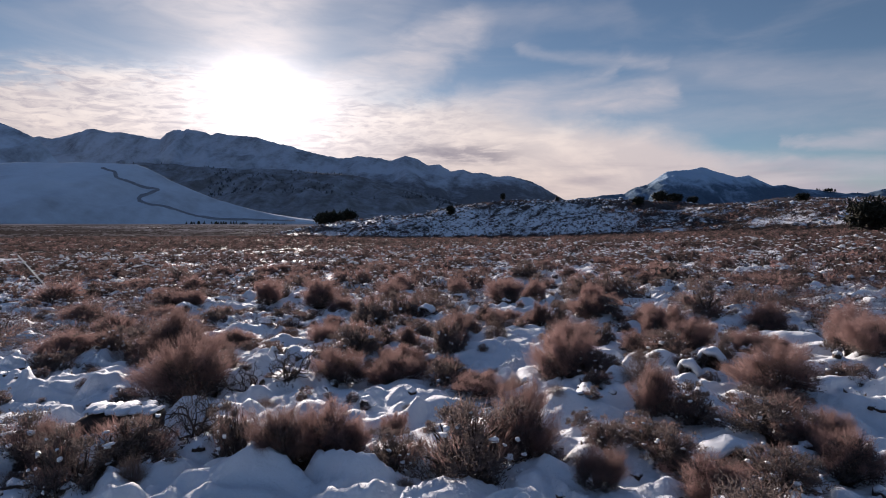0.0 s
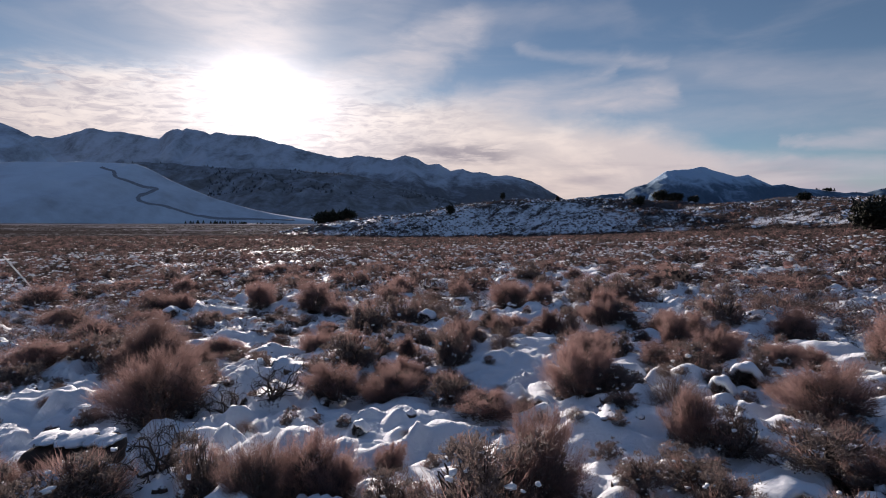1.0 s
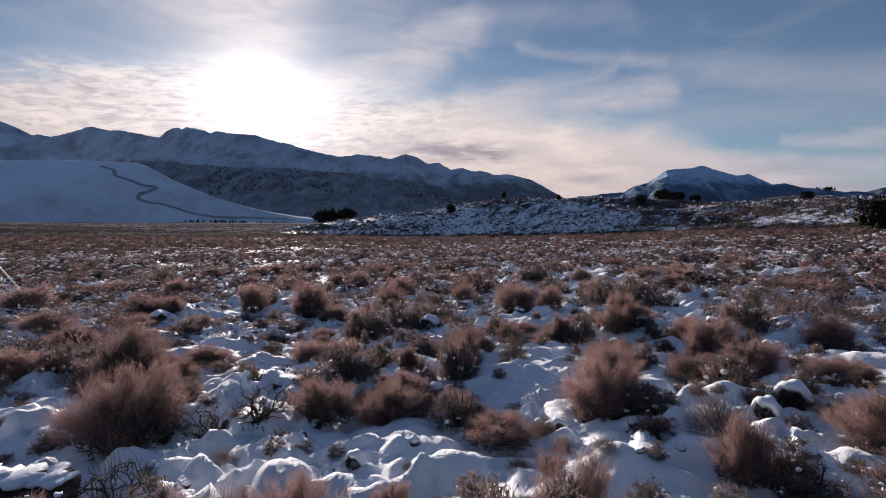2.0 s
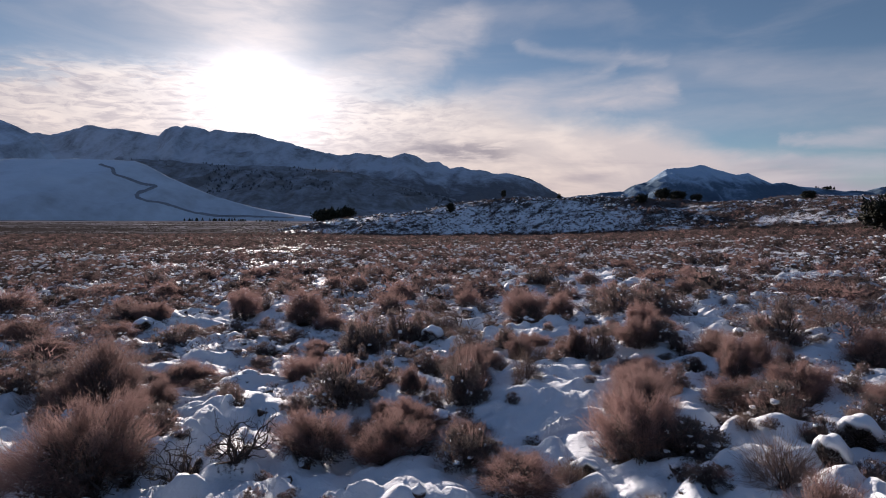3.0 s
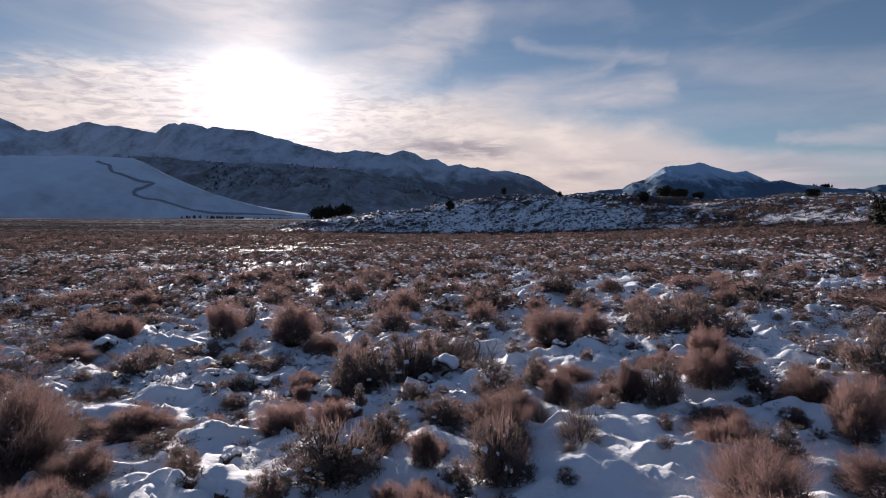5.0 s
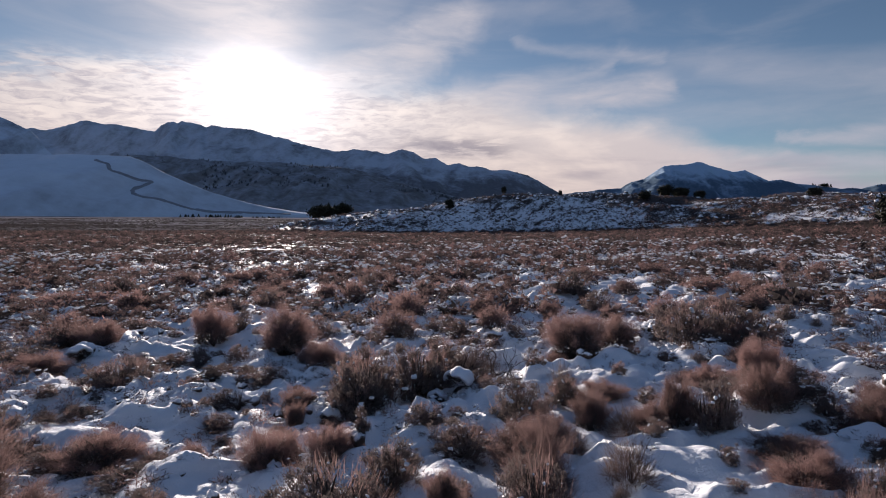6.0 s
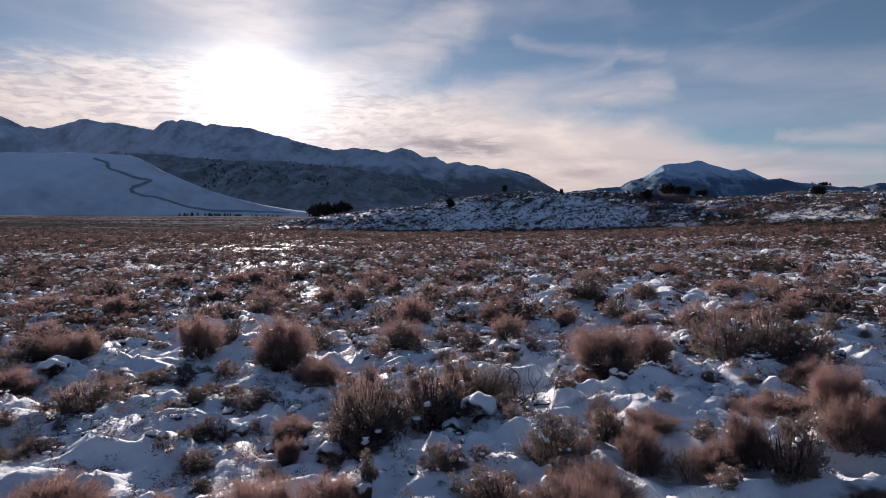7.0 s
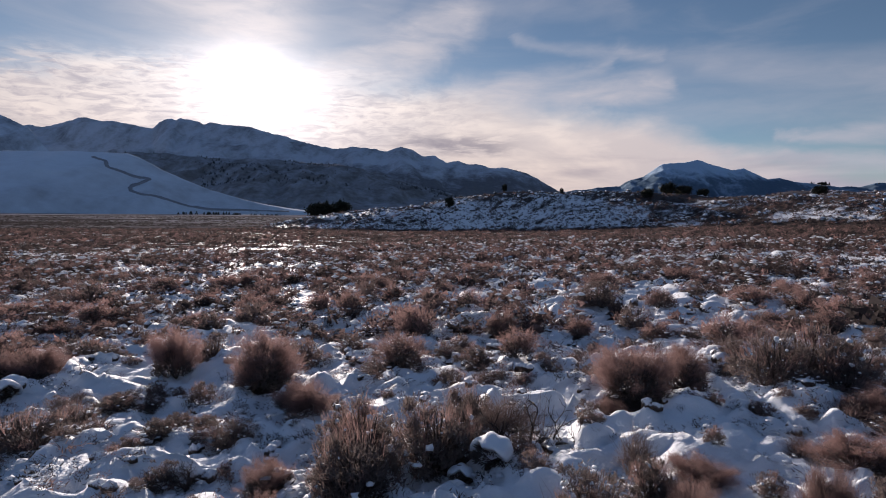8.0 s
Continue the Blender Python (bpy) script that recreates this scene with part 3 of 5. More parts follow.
SHRUBS = STRIP_A + STRIP_B + STRIP_C + STRIP_D + STRIP_E + STRIP_F + STRIP_G + STRIP_H + STRIP_I + STRIP_J + STRIP_K + STRIP_L + STRIP_M + STRIP_N + STRIP_O + STRIP_P


def clear_patch(x, y):
    """Where snow lies open, with few shrubs: 0 to 1."""
    near = step(np.hypot(x, y), 45, 18)
    wide = fractal(x / 3.0, y / 5.5, 71, 3)
    small = fractal(x / 1.5, y / 2.6, 74, 2)
    return step(near * wide + (1 - near) * (0.35 * wide + 0.75 * small - 0.12), 0.1, 0.6) * (0.25 + 0.75 * step(np.hypot(x, y), 85, 45))


# ---- the ground ----
def make_ground_sheet():
    ang = np.concatenate([np.arange(-180, -62, 2.0), np.arange(-62, -50, 0.6), np.arange(-50, 50, 0.28), np.arange(50, 62, 0.6), np.arange(62, 180, 2.0)])
    rad = [0.0]
    while rad[-1] < 4900:
        r = rad[-1]
        rad.append(r + (0.13 if r < 6.5 else 0.06 if r < 24 else 0.06 + 0.012 * (r - 24) if r < 60 else r * 0.012))
    rad = np.array(rad)
    cx, cy = -0.3, -3.0
    a, r = np.meshgrid(np.radians(ang), rad)
    x, y = cx + r * np.sin(a), cy + r * np.cos(a)
    z = land(x, y)
    near = step(np.hypot(x, y), 120, 25)
    z = z + snow_relief(x, y) * (0.15 + 0.85 * near) * step(np.hypot(x, y), 400, 150) * (0.3 + 0.7 * step(np.abs(a), radians(75), radians(58)) * step(r, 2.0, 6.5))
    z = z + 0.5 * fractal(x / 90, y / 90, 61, 3) * step(np.hypot(x, y), 60, 400)
    litter = 0.34 * step(np.hypot(x, y), 14, 90) + 0.22 * fractal(x / 1.3, y / 1.3, 63, 3)
    litter -= 0.6 * clear_patch(x, y) * step(np.hypot(x, y), 200, 90)
    litter += (0.16 + 0.20 * step(x, 62, 80)) * step(knoll(x, y), 0.2, 2.0) + 0.25 * fractal(x / 9, y / 7, 67, 3) * step(knoll(x, y), 0.2, 2.0)
    litter += 0.32 * step(x - 0.42 * y, 0, 12) * step(np.hypot(x, y), 24, 42) * (1 - 0.8 * step(knoll(x, y), 0.5, 2.0))
    litter += 0.40 * step(np.hypot(x, y), 40, 75) * (1 - step(knoll(x, y), 0.2, 1.0))
    zone = (y > 2) & (y < 40) & (np.abs(x) < 26)
    zx, zy, zl, zz = x[zone], y[zone], litter[zone], z[zone]
    for kind, bx, by, w, h in SHRUBS:
        d = np.hypot(zx - bx, zy - by) / (0.5 * w)
        close = d < 2
        g = np.clip(1 - d[close] * 0.75, 0, 1)
        zl[close] += 0.9 * g
        zz[close] -= 0.06 * g
    litter[zone], z[zone] = zl, zz
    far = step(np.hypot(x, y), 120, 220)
    litter = litter * (1 - far) + (0.98 + 0.30 * fractal(x / 60, y / 25, 65, 3)) * far
    n, k = x.shape
    verts = np.stack([x, y, z], -1).reshape(-1, 3)
    i = (np.arange(n - 1)[:, None] * k + np.arange(k)[None, :]).ravel()
    j = (np.arange(n - 1)[:, None] * k + (np.arange(k)[None, :] + 1) % k).ravel()
    faces = np.stack([i, j, j + k, i + k], -1)
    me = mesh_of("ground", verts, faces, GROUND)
    at = me.attributes.new("litter", "FLOAT", "POINT")
    at.data.foreach_set("value", litter.ravel().astype(np.float32))
    # Zero near by, rising past 120 m, broken up by noise.
    far_pale = far * np.clip(0.34 + 0.34 * fractal(x / 160, y / 60, 69, 4), 0, 1)
    me.attributes.new("far_pale", "FLOAT", "POINT").data.foreach_set("value", far_pale.ravel().astype(np.float32))
    tagged(new("ground", me), "snow-covered sagebrush flat with bare brown soil showing", "ground", kind="structure")


make_ground_sheet()


def floor_at(x, y):
    x, y = np.array([float(x)]), np.array([float(y)])
    near = step(np.hypot(x, y), 120, 25)
    return float((land(x, y) + snow_relief(x, y) * (0.15 + 0.85 * near))[0])


# ---- shrubs ----
def tubes(paths, radii, sides=3):
    """Tapered twigs: paths N x K x 3, radii N x K."""
    n, k, _ = paths.shape
    way = paths[:, -1] - paths[:, 0]
    way /= np.linalg.norm(way, axis=1, keepdims=True) + 1e-9
    ref = np.where(np.abs(way[:, 2:3]) < 0.9, np.array([[0, 0, 1.0]]), np.array([[1.0, 0, 0]]))
    u = np.cross(way, ref)
    u /= np.linalg.norm(u, axis=1, keepdims=True) + 1e-9
    v = np.cross(way, u)
    ring = 2 * np.pi * np.arange(sides) / sides
    off = np.cos(ring)[None, :, None] * u[:, None, :] + np.sin(ring)[None, :, None] * v[:, None, :]
    verts = paths[:, :, None, :] + radii[:, :, None, None] * off[:, None, :, :]
    base = (np.arange(n)[:, None, None] * k + np.arange(k - 1)[None, :, None]) * sides
    s = np.arange(sides)[None, None, :]
    t = (s + 1) % sides
    faces = np.stack([base + s, base + t, base + t + sides, base + s + sides], -1).reshape(-1, 4)
    return verts.reshape(-1, 3), faces


def cones(start, tip, r, belly=False):
    """Cheap twigs: three-sided, running to a point; with a belly they swell like a narrow leaf."""
    n = len(start)
    way = unit(tip - start)
    u = unit(np.cross(way, np.array([0.37, 0.61, 0.70])))
    v = np.cross(way, u)
    ring = 2 * np.pi * np.arange(3) / 3
    off = np.cos(ring)[None, :, None] * u[:, None, :] + np.sin(ring)[None, :, None] * v[:, None, :]
    foot = start + (tip - start) * 0.4 if belly else start
    verts = np.concatenate([foot[:, None, :] + r[:, None, None] * off, tip[:, None, :], start[:, None, :]], 1)
    b = np.arange(n)[:, None] * 5
    sides = [[0, 1, 3], [1, 2, 3], [2, 0, 3]] + ([[1, 0, 4], [2, 1, 4], [0, 2, 4]] if belly else [])
    faces = np.concatenate([b + np.array([q]) for q in sides], 0)
    return verts.reshape(-1, 3), faces


def blades(rng, start, tip, r):
    """Single narrow blades, for brush far off."""
    side = unit(np.cross(tip - start, rng.normal(size=start.shape))) * r[:, None]
    verts = np.stack([start - side, start + side, tip], 1)
    return verts.reshape(-1, 3), np.arange(len(start) * 3).reshape(-1, 3)


def merge(pieces):
    verts, faces, at = [], [], 0
    for v, f in pieces:
        verts.append(v)
        faces.append(f + at)
        at += len(v)
    return np.concatenate(verts), np.concatenate(faces)


def unit(v):
    return v / (np.linalg.norm(v, axis=-1, keepdims=True) + 1e-9)


def dome_points(rng, n, lumps, low=0.0):
    """Points on a lumpy dome one metre wide and one high."""
    d = unit(np.stack([rng.normal(size=n), rng.normal(size=n), np.abs(rng.normal(size=n)) * 0.9 + low], -1))
    bulge = np.ones(n)
    for c, a in lumps:
        bulge += a * np.exp(-((d - c) ** 2).sum(-1) / 0.12)
    return d * np.array([0.5, 0.5, 0.92]) * bulge[:, None], d


def lumps_of(rng, n=9, a=0.22):
    return [(unit(np.array([rng.normal(), rng.normal(), abs(rng.normal()) * 0.8])), rng.uniform(-a, a)) for _ in range(n)]


def stems(rng, n=13, reach=0.62, thick=0.016):
    d = unit(np.stack([rng.normal(size=n), rng.normal(size=n), np.abs(rng.normal(size=n)) + 0.5], -1))
    foot = np.stack([rng.uniform(-0.07, 0.07, n), rng.uniform(-0.07, 0.07, n), np.full(n, -0.08)], -1)
    tip = d * np.array([0.5, 0.5, 0.9]) * reach
    mid = foot * 0.5 + tip * 0.5 + rng.normal(size=(n, 3)) * 0.04
    paths = np.stack([foot, mid, tip], 1)
    return tubes(paths, np.array([thick, thick * 0.7, thick * 0.3])[None, :] * rng.uniform(0.7, 1.3, (n, 1)), 4)


def rabbitbrush_shoots(seed, n, thick):
    """Sprays of fine upright shoots that fan out like a broom."""
    rng = np.random.default_rng(seed)
    m = 64
    tip, d = dome_points(rng, m, lumps_of(rng, 12, 0.40), 0.34)
    share = rng.uniform(0.3, 1.0, m)
    k = rng.choice(m, n, p=share / share.sum())
    root = tip * rng.uniform(0.36, 0.70, (m, 1)) * np.array([1.10, 1.10, 0.95])
    way = unit(d * np.array([0.85, 0.85, 0.45]) + np.array([0, 0, 0.55]))
    start = root[k] + way[k] * rng.uniform(-0.04, 0.22, (n, 1)) + rng.normal(size=(n, 3)) * rng.uniform(0.025, 0.065, (m, 1))[k]
    lean = unit(way[k] + np.array([0, 0, 0.30]) + rng.normal(size=(n, 3)) * 0.42)
    end = start + lean * rng.uniform(0.04, 0.13, (n, 1)) * rng.uniform(0.7, 1.2, (m, 1))[k]
    start[:, 2], end[:, 2] = np.maximum(start[:, 2], 0.02), np.maximum(end[:, 2], 0.07)
    return blades(rng, start, end, thick * rng.uniform(0.55, 1.35, n))


def undergrowth(seed, n, thick, reach=0.86):
    """Short matted leaves and twigs that fill the body of a shrub."""
    rng = np.random.default_rng(seed)
    p, d = dome_points(rng, n, lumps_of(rng, 9, 0.24), 0.0)
    start = p * (rng.uniform(0.45, reach, (n, 1))) * np.array([0.86, 0.86, 0.72])
    start[:, 2] = np.maximum(start[:, 2], 0.01)
    end = start + unit(d * 0.5 + np.array([0, 0, 0.45]) + rng.normal(size=(n, 3)) * 0.7) * rng.uniform(0.04, 0.11, (n, 1))
    end[:, 2] = np.maximum(end[:, 2], 0.03)
    return blades(rng, start, end, thick * rng.uniform(0.6, 1.4, n))


def sagebrush_mesh(seed, n, thick):
    """Knobbly clumps of short leafy shoots on spread limbs."""
    rng = np.random.default_rng(seed)
    m = 60
    centres, _ = dome_points(rng, m, lumps_of(rng, 10, 0.34), 0.03)
    centres *= rng.uniform(0.45, 0.98, (m, 1))
    k = rng.integers(0, m, n)
    c = centres[k]
    out = unit(c * np.array([1, 1, 0.6]) + np.array([0, 0, 0.3]))
    start = c + rng.normal(size=(n, 3)) * rng.uniform(0.025, 0.06, (m, 1))[k]
    start[:, 2] = np.maximum(start[:, 2], 0.02)
    way = unit(out * 0.5 + np.array([0, 0, 0.5]) + rng.normal(size=(n, 3)) * 0.5)
    tip = start + way * rng.uniform(0.03, 0.10, (n, 1))
    return blades(rng, start, tip, thick * rng.uniform(0.6, 1.4, n))


def tall_shoots(seed, n, thick):
    """Last summer's straight flower stalks above the leaves, in loose tufts."""
    rng = np.random.default_rng(seed)
    m = 16
    tip, d = dome_points(rng, m, lumps_of(rng, 6, 0.25), 0.35)
    k = rng.integers(0, m, n)
    start = tip[k] * rng.uniform(0.62, 0.85, (n, 1)) + rng.normal(size=(n, 3)) * np.array([0.06, 0.06, 0.03])
    end = start + unit(d[k] * np.array([0.45, 0.45, 0.2]) + np.array([0, 0, 0.9]) + rng.normal(size=(n, 3)) * 0.16) * rng.uniform(0.10, 0.30, (n, 1))
    return blades(rng, start, end, thick * rng.uniform(0.6, 1.3, n))


def stalk_mesh(seed, n, thick):
    """Sparse dry stalks that can be seen through."""
    rng = np.random.default_rng(seed)
    tip, d = dome_points(rng, n, lumps_of(rng, 6, 0.3), 0.12)
    start = tip * rng.uniform(0.25, 0.75, (n, 1))
    start[:, 2] = tip[:, 2] * rng.uniform(0.0, 0.6, n)
    tip = start + (tip - start) * rng.uniform(0.3, 0.8, (n, 1)) + rng.normal(size=(n, 3)) * 0.10
    tip[:, 2] = np.maximum(tip[:, 2], 0.06)
    return cones(start, tip, thick * rng.uniform(0.5, 1.4, n))


def dead_limb_mesh(seed):
    """A bare crooked limb, forked and forked again."""
    rng = np.random.default_rng(seed)
    paths, radii = [], []

    def grow(p, way, length, r, level):
        pts = [p]
        for _ in range(3):
            way = unit(way + rng.normal(size=3) * 0.38)
            p = p + way * length / 3
            p[2] = max(p[2], 0.03)
            pts.append(p)
        paths.append(pts)
        radii.append([r, r * 0.85, r * 0.7, r * 0.45])
        if level:
            for q in (pts[1], pts[2], pts[3], pts[3])[:3 if level > 2 else 4]:
                grow(q, unit(way + rng.normal(size=3) * 0.75 + np.array([0, 0, 0.15])), length * rng.uniform(0.5, 0.8), r * 0.55, level - 1)

    grow(np.array([rng.uniform(-0.06, 0.06), rng.uniform(-0.06, 0.06), -0.05]), unit(np.array([rng.normal(), rng.normal(), 0.9])), 0.46, 0.026, 3)
    return tubes(np.array(paths), np.array(radii), 4)


def blob(rng, centre, size, rings=5, segs=8, uneven=1.0):
    """A rounded, uneven lump."""
    th = np.linspace(0.0, np.pi, rings + 1)
    ph = np.arange(segs) * 2 * np.pi / segs
    t, p = np.meshgrid(th, ph, indexing="ij")
    d = np.stack([np.sin(t) * np.cos(p), np.sin(t) * np.sin(p), np.cos(t)], -1)
    k = rng.uniform(-20, 20, 3)
    wob = 1 + uneven * (0.25 * np.sin(d @ rng.normal(size=3) * 2.6 + k[0]) + 0.12 * np.sin(d @ rng.normal(size=3) * 5 + k[1]))
    v = d * wob[..., None] * np.array(size) + np.array(centre)
    i = (np.arange(rings)[:, None] * segs + np.arange(segs)[None, :]).ravel()
    j = (np.arange(rings)[:, None] * segs + (np.arange(segs)[None, :] + 1) % segs).ravel()
    return v.reshape(-1, 3), np.stack([i, i + segs, j + segs, j], -1)


def snow_caps(seed, n=22):
    """Clods of snow caught among the shoots."""
    rng = np.random.default_rng(seed)
    p, _ = dome_points(rng, n, [], 0.15)
    p *= rng.uniform(0.7, 0.98, (n, 1))
    return merge([blob(rng, c, (s, s * rng.uniform(0.7, 1.1), s * rng.uniform(0.7, 1.1)), 4, 7, 1.8) for c, s in zip(p, 0.010 + 0.036 * rng.uniform(size=n) ** 2)])


KINDS = {
    "R": ("rabbitbrush", "rust-brown rabbitbrush with dense fine twigs growing from the snow", "shrub"),
    "D": ("sagebrush", "dark grey-brown sagebrush holding clods of snow", "shrub"),
    "G": ("dry_brush", "sparse pale dry shrub standing in snow", "shrub"),
    "B": ("dead_shrub", "bare blackened shrub with crooked leafless branches in snow", "shrub"),
}
KINDS["T"] = ("tussock", "low round dark tussock capped with smooth snow", "tussock")
FORMS = {"R": [], "D": [], "G": [], "B": [], "T": [], "R far": [], "D far": []}


def tussock_mesh(seed):
    """A tight ball of short blades."""
    r = np.random.default_rng(seed)
    tip, d = dome_points(r, 700, lumps_of(r, 5, 0.15), 0.0)
    return cones(tip * r.uniform(0.5, 0.75, (700, 1)), tip * r.uniform(0.78, 0.94, (700, 1)) + r.normal(size=(700, 3)) * 0.03, 0.018 * r.uniform(0.6, 1.3, 700), True)


def cap_mesh(seed):
    """Snow moulded over the top of a tussock and down its far side."""
    r = np.random.default_rng(seed)
    axis = Vector((r.uniform(-0.25, 0.25), 0.38, 0.85)).normalized()
    turn = np.array(axis.to_track_quat("Z", "Y").to_matrix())
    rings, segs, k = 7, 20, r.uniform(0, 6.3, 3)
    ph = np.arange(segs) * 2 * np.pi / segs
    rim = radians(70) * (1 + 0.2 * np.sin(2 * ph + k[0]) + 0.12 * np.sin(5 * ph + k[1]))
    rows = []
    for shell, order in ((1.04, range(rings + 1)), (0.74, range(rings, -1, -1))):
        for j in order:
            th = rim * j / rings
            d = np.stack([np.sin(th) * np.cos(ph), np.sin(th) * np.sin(ph), np.cos(th)], -1) @ turn.T
            puff = shell * (1 + 0.05 * np.sin(d[:, 0] * 9 + k[2]))
            rows.append(d * np.array([0.5, 0.5, 0.92]) * puff[:, None])
    v = np.concatenate(rows)
    n = len(rows)
    i = (np.arange(n - 1)[:, None] * segs + np.arange(segs)[None, :]).ravel()
    q = (np.arange(n - 1)[:, None] * segs + (np.arange(segs)[None, :] + 1) % segs).ravel()
    return v, np.stack([i, i + segs, q + segs, q], -1)


for k in range(4):
    FORMS["T"].append((("foliage", mesh_of("foliage", *tussock_mesh(500 + k), DARK), ""), ("snow_cap", mesh_of("snow_cap", *cap_mesh(510 + k), SNOW), "smooth white snow cap")))


def hummock_meshes(seed):
    """A low bank of matted litter with a lumpy slab of snow lying along its top."""
    r = np.random.default_rng(seed)
    body = merge([blob(r, (c, r.uniform(-0.05, 0.05), 0.38), (0.20, 0.26, 0.46), 8, 12, 0.8) for c in (-0.34, -0.12, 0.1, 0.33)])
    slab = merge([blob(r, (c, r.uniform(-0.02, 0.10), r.uniform(0.78, 0.86)), (r.uniform(0.09, 0.14), r.uniform(0.16, 0.24), r.uniform(0.07, 0.14)), 8, 12, 1.3) for c in np.linspace(-0.38, 0.38, 8)])
    return body, slab


KINDS["L"] = ("snowy_hummock", "low dark bank of matted litter with snow lying along its top", "hummock")
bank_body, bank_slab = hummock_meshes(540)
FORMS["L"] = [(("litter_bank", mesh_of("litter_bank", *bank_body, BARK), ""), ("foliage", mesh_of("foliage", *undergrowth(541, 1800, 0.012, 1.0), SHADED_INNER), "dark matted twigs"), ("snow_cap", mesh_of("snow_cap", *bank_slab, SNOW), "lumpy white snow slab"))]
for k in range(6):
    wood = mesh_of("woody_base", *stems(np.random.default_rng(10 + k)), BARK)
    for level, n, thick, m, fat in (("R", 20000, 0.0015, 2600, 0.0080), ("R far", 3200, 0.0052, 900, 0.017)):
        FORMS[level].append((("woody_base", wood, "dark woody stems"), ("twiggy_crown", mesh_of("twiggy_crown", *rabbitbrush_shoots(20 + k, n, thick), RUST), "rust-brown feathery shoots"), ("foliage", mesh_of("foliage", *undergrowth(30 + k, m, fat), SHADED_INNER), "matted inner foliage, shade put into its dark colour")))
for k in range(6):
    wood = mesh_of("woody_base", *stems(np.random.default_rng(40 + k), 16, 0.8, 0.018), BARK)
    for level, n, thick, m, fine in (("D", 5200, 0.0066, 520, 0.0032), ("D far", 2400, 0.0100, 260, 0.0050)):
        FORMS[level].append((("woody_base", wood, "dark woody stems"), ("foliage", mesh_of("foliage", *merge([sagebrush_mesh(50 + k, n, thick), undergrowth(56 + k, 700, 0.013, 0.7)]), DARK), ""), ("twiggy_crown", mesh_of("twiggy_crown", *tall_shoots(120 + k, m, fine), RUST), "thin rust-brown upright stalks"), ("caught_snow", mesh_of("caught_snow", *snow_caps(60 + k), SNOW), "white clods of snow")))
for k in range(3):
    wood = mesh_of("woody_base", *stems(np.random.default_rng(70 + k), 9, 0.5, 0.010), BARK)
    FORMS["G"].append((("woody_base", wood, "dark woody stems"), ("foliage", mesh_of("foliage", *stalk_mesh(80 + k, 1000, 0.0028), PALE), "")))
for k in range(3):
    limbs = tuple(("branch", mesh_of("branch", *dead_limb_mesh(90 + 10 * k + j), BARK), "") for j in range(6))
    FORMS["B"].append(limbs + (("foliage", mesh_of("foliage", *stalk_mesh(195 + k, 200, 0.0030), PALE), "fine pale stalks"),))


def shrub(kind, x, y, w, h, rng):
    name, label, cat = KINDS[kind]
    root = new(name)
    spin = rng.uniform(-25, 25) if kind in "TL" else rng.uniform(0, 360)
    root.matrix_basis = pose(x, y, floor_at(x, y) - 0.03, 0, 0, spin) @ Matrix.Diagonal(((1.14 if kind == "R" else 1.24) * w, (1.1 if kind == "R" else 1.2) * w * rng.uniform(0.9, 1.15), {"B": 1.45, "R": 1.24}.get(kind, 1.14) * h, 1))
    root.empty_display_size = 0.2
    level = kind + " far" if kind in "RD" and y > 17.5 else kind
    for pname, me, plabel in FORMS[level][int(rng.integers(len(FORMS[level])))]:
        piece = part(pname, me, root, plabel)
        if pname not in ("branch", "snow_cap", "litter_bank"):
            tagged(piece, kind="stuff")
    return tagged(root, label, cat, "shrubs on the flat")


rng = np.random.default_rng(7)
for kind, x, y, w, h in SHRUBS:
    shrub(kind, x, y, w, h, rng)


def small_tufts():
    """Low sprigs that stand between the shrubs."""
    r = np.random.default_rng(17)
    taken = [(x, y, 0.5 * w) for _, x, y, w, _ in SHRUBS]
    made = 0
    while made < 270:
        y = 4.6 + 14.5 * r.uniform() ** 0.9
        x = -0.3 + r.uniform(-0.72, 0.72) * (y + 0.5)
        w = r.uniform(0.12, 0.30) * (0.8 + 0.03 * y)
        if min(math.hypot(x - a, y - b) - c for a, b, c in taken) < 0.3 * w:
            continue
        taken.append((x, y, 0.5 * w))
        made += 1
        shrub("S" if r.uniform() < 0.75 else "G", x, y, w, w * r.uniform(0.55, 0.95), r)


def shrubs_below_the_start():
    """The stand goes on under the first metres of the way and behind it."""
    r = np.random.default_rng(27)
    taken = [(x, y, 0.5 * w) for _, x, y, w, _ in SHRUBS]
    made = 0
    while made < 46:
        x, y, w = r.uniform(-8.0, 8.0), r.uniform(-7.0, 3.7), r.uniform(0.4, 0.95)
        if min(math.hypot(x - a, y - b) - c for a, b, c in taken) < 0.5 * w:
            continue
        taken.append((x, y, 0.5 * w))
        made += 1
        shrub("R" if r.uniform() < 0.55 else "D", x, y, w, w * r.uniform(0.5, 0.65), r)


shrubs_below_the_start()
KINDS["S"] = ("sagebrush_sprig", "small dark sagebrush sprig poking through the snow", "shrub")
FORMS["S"] = [tuple(p for p in form if p[0] != "woody_base") for form in FORMS["D far"]]
small_tufts()


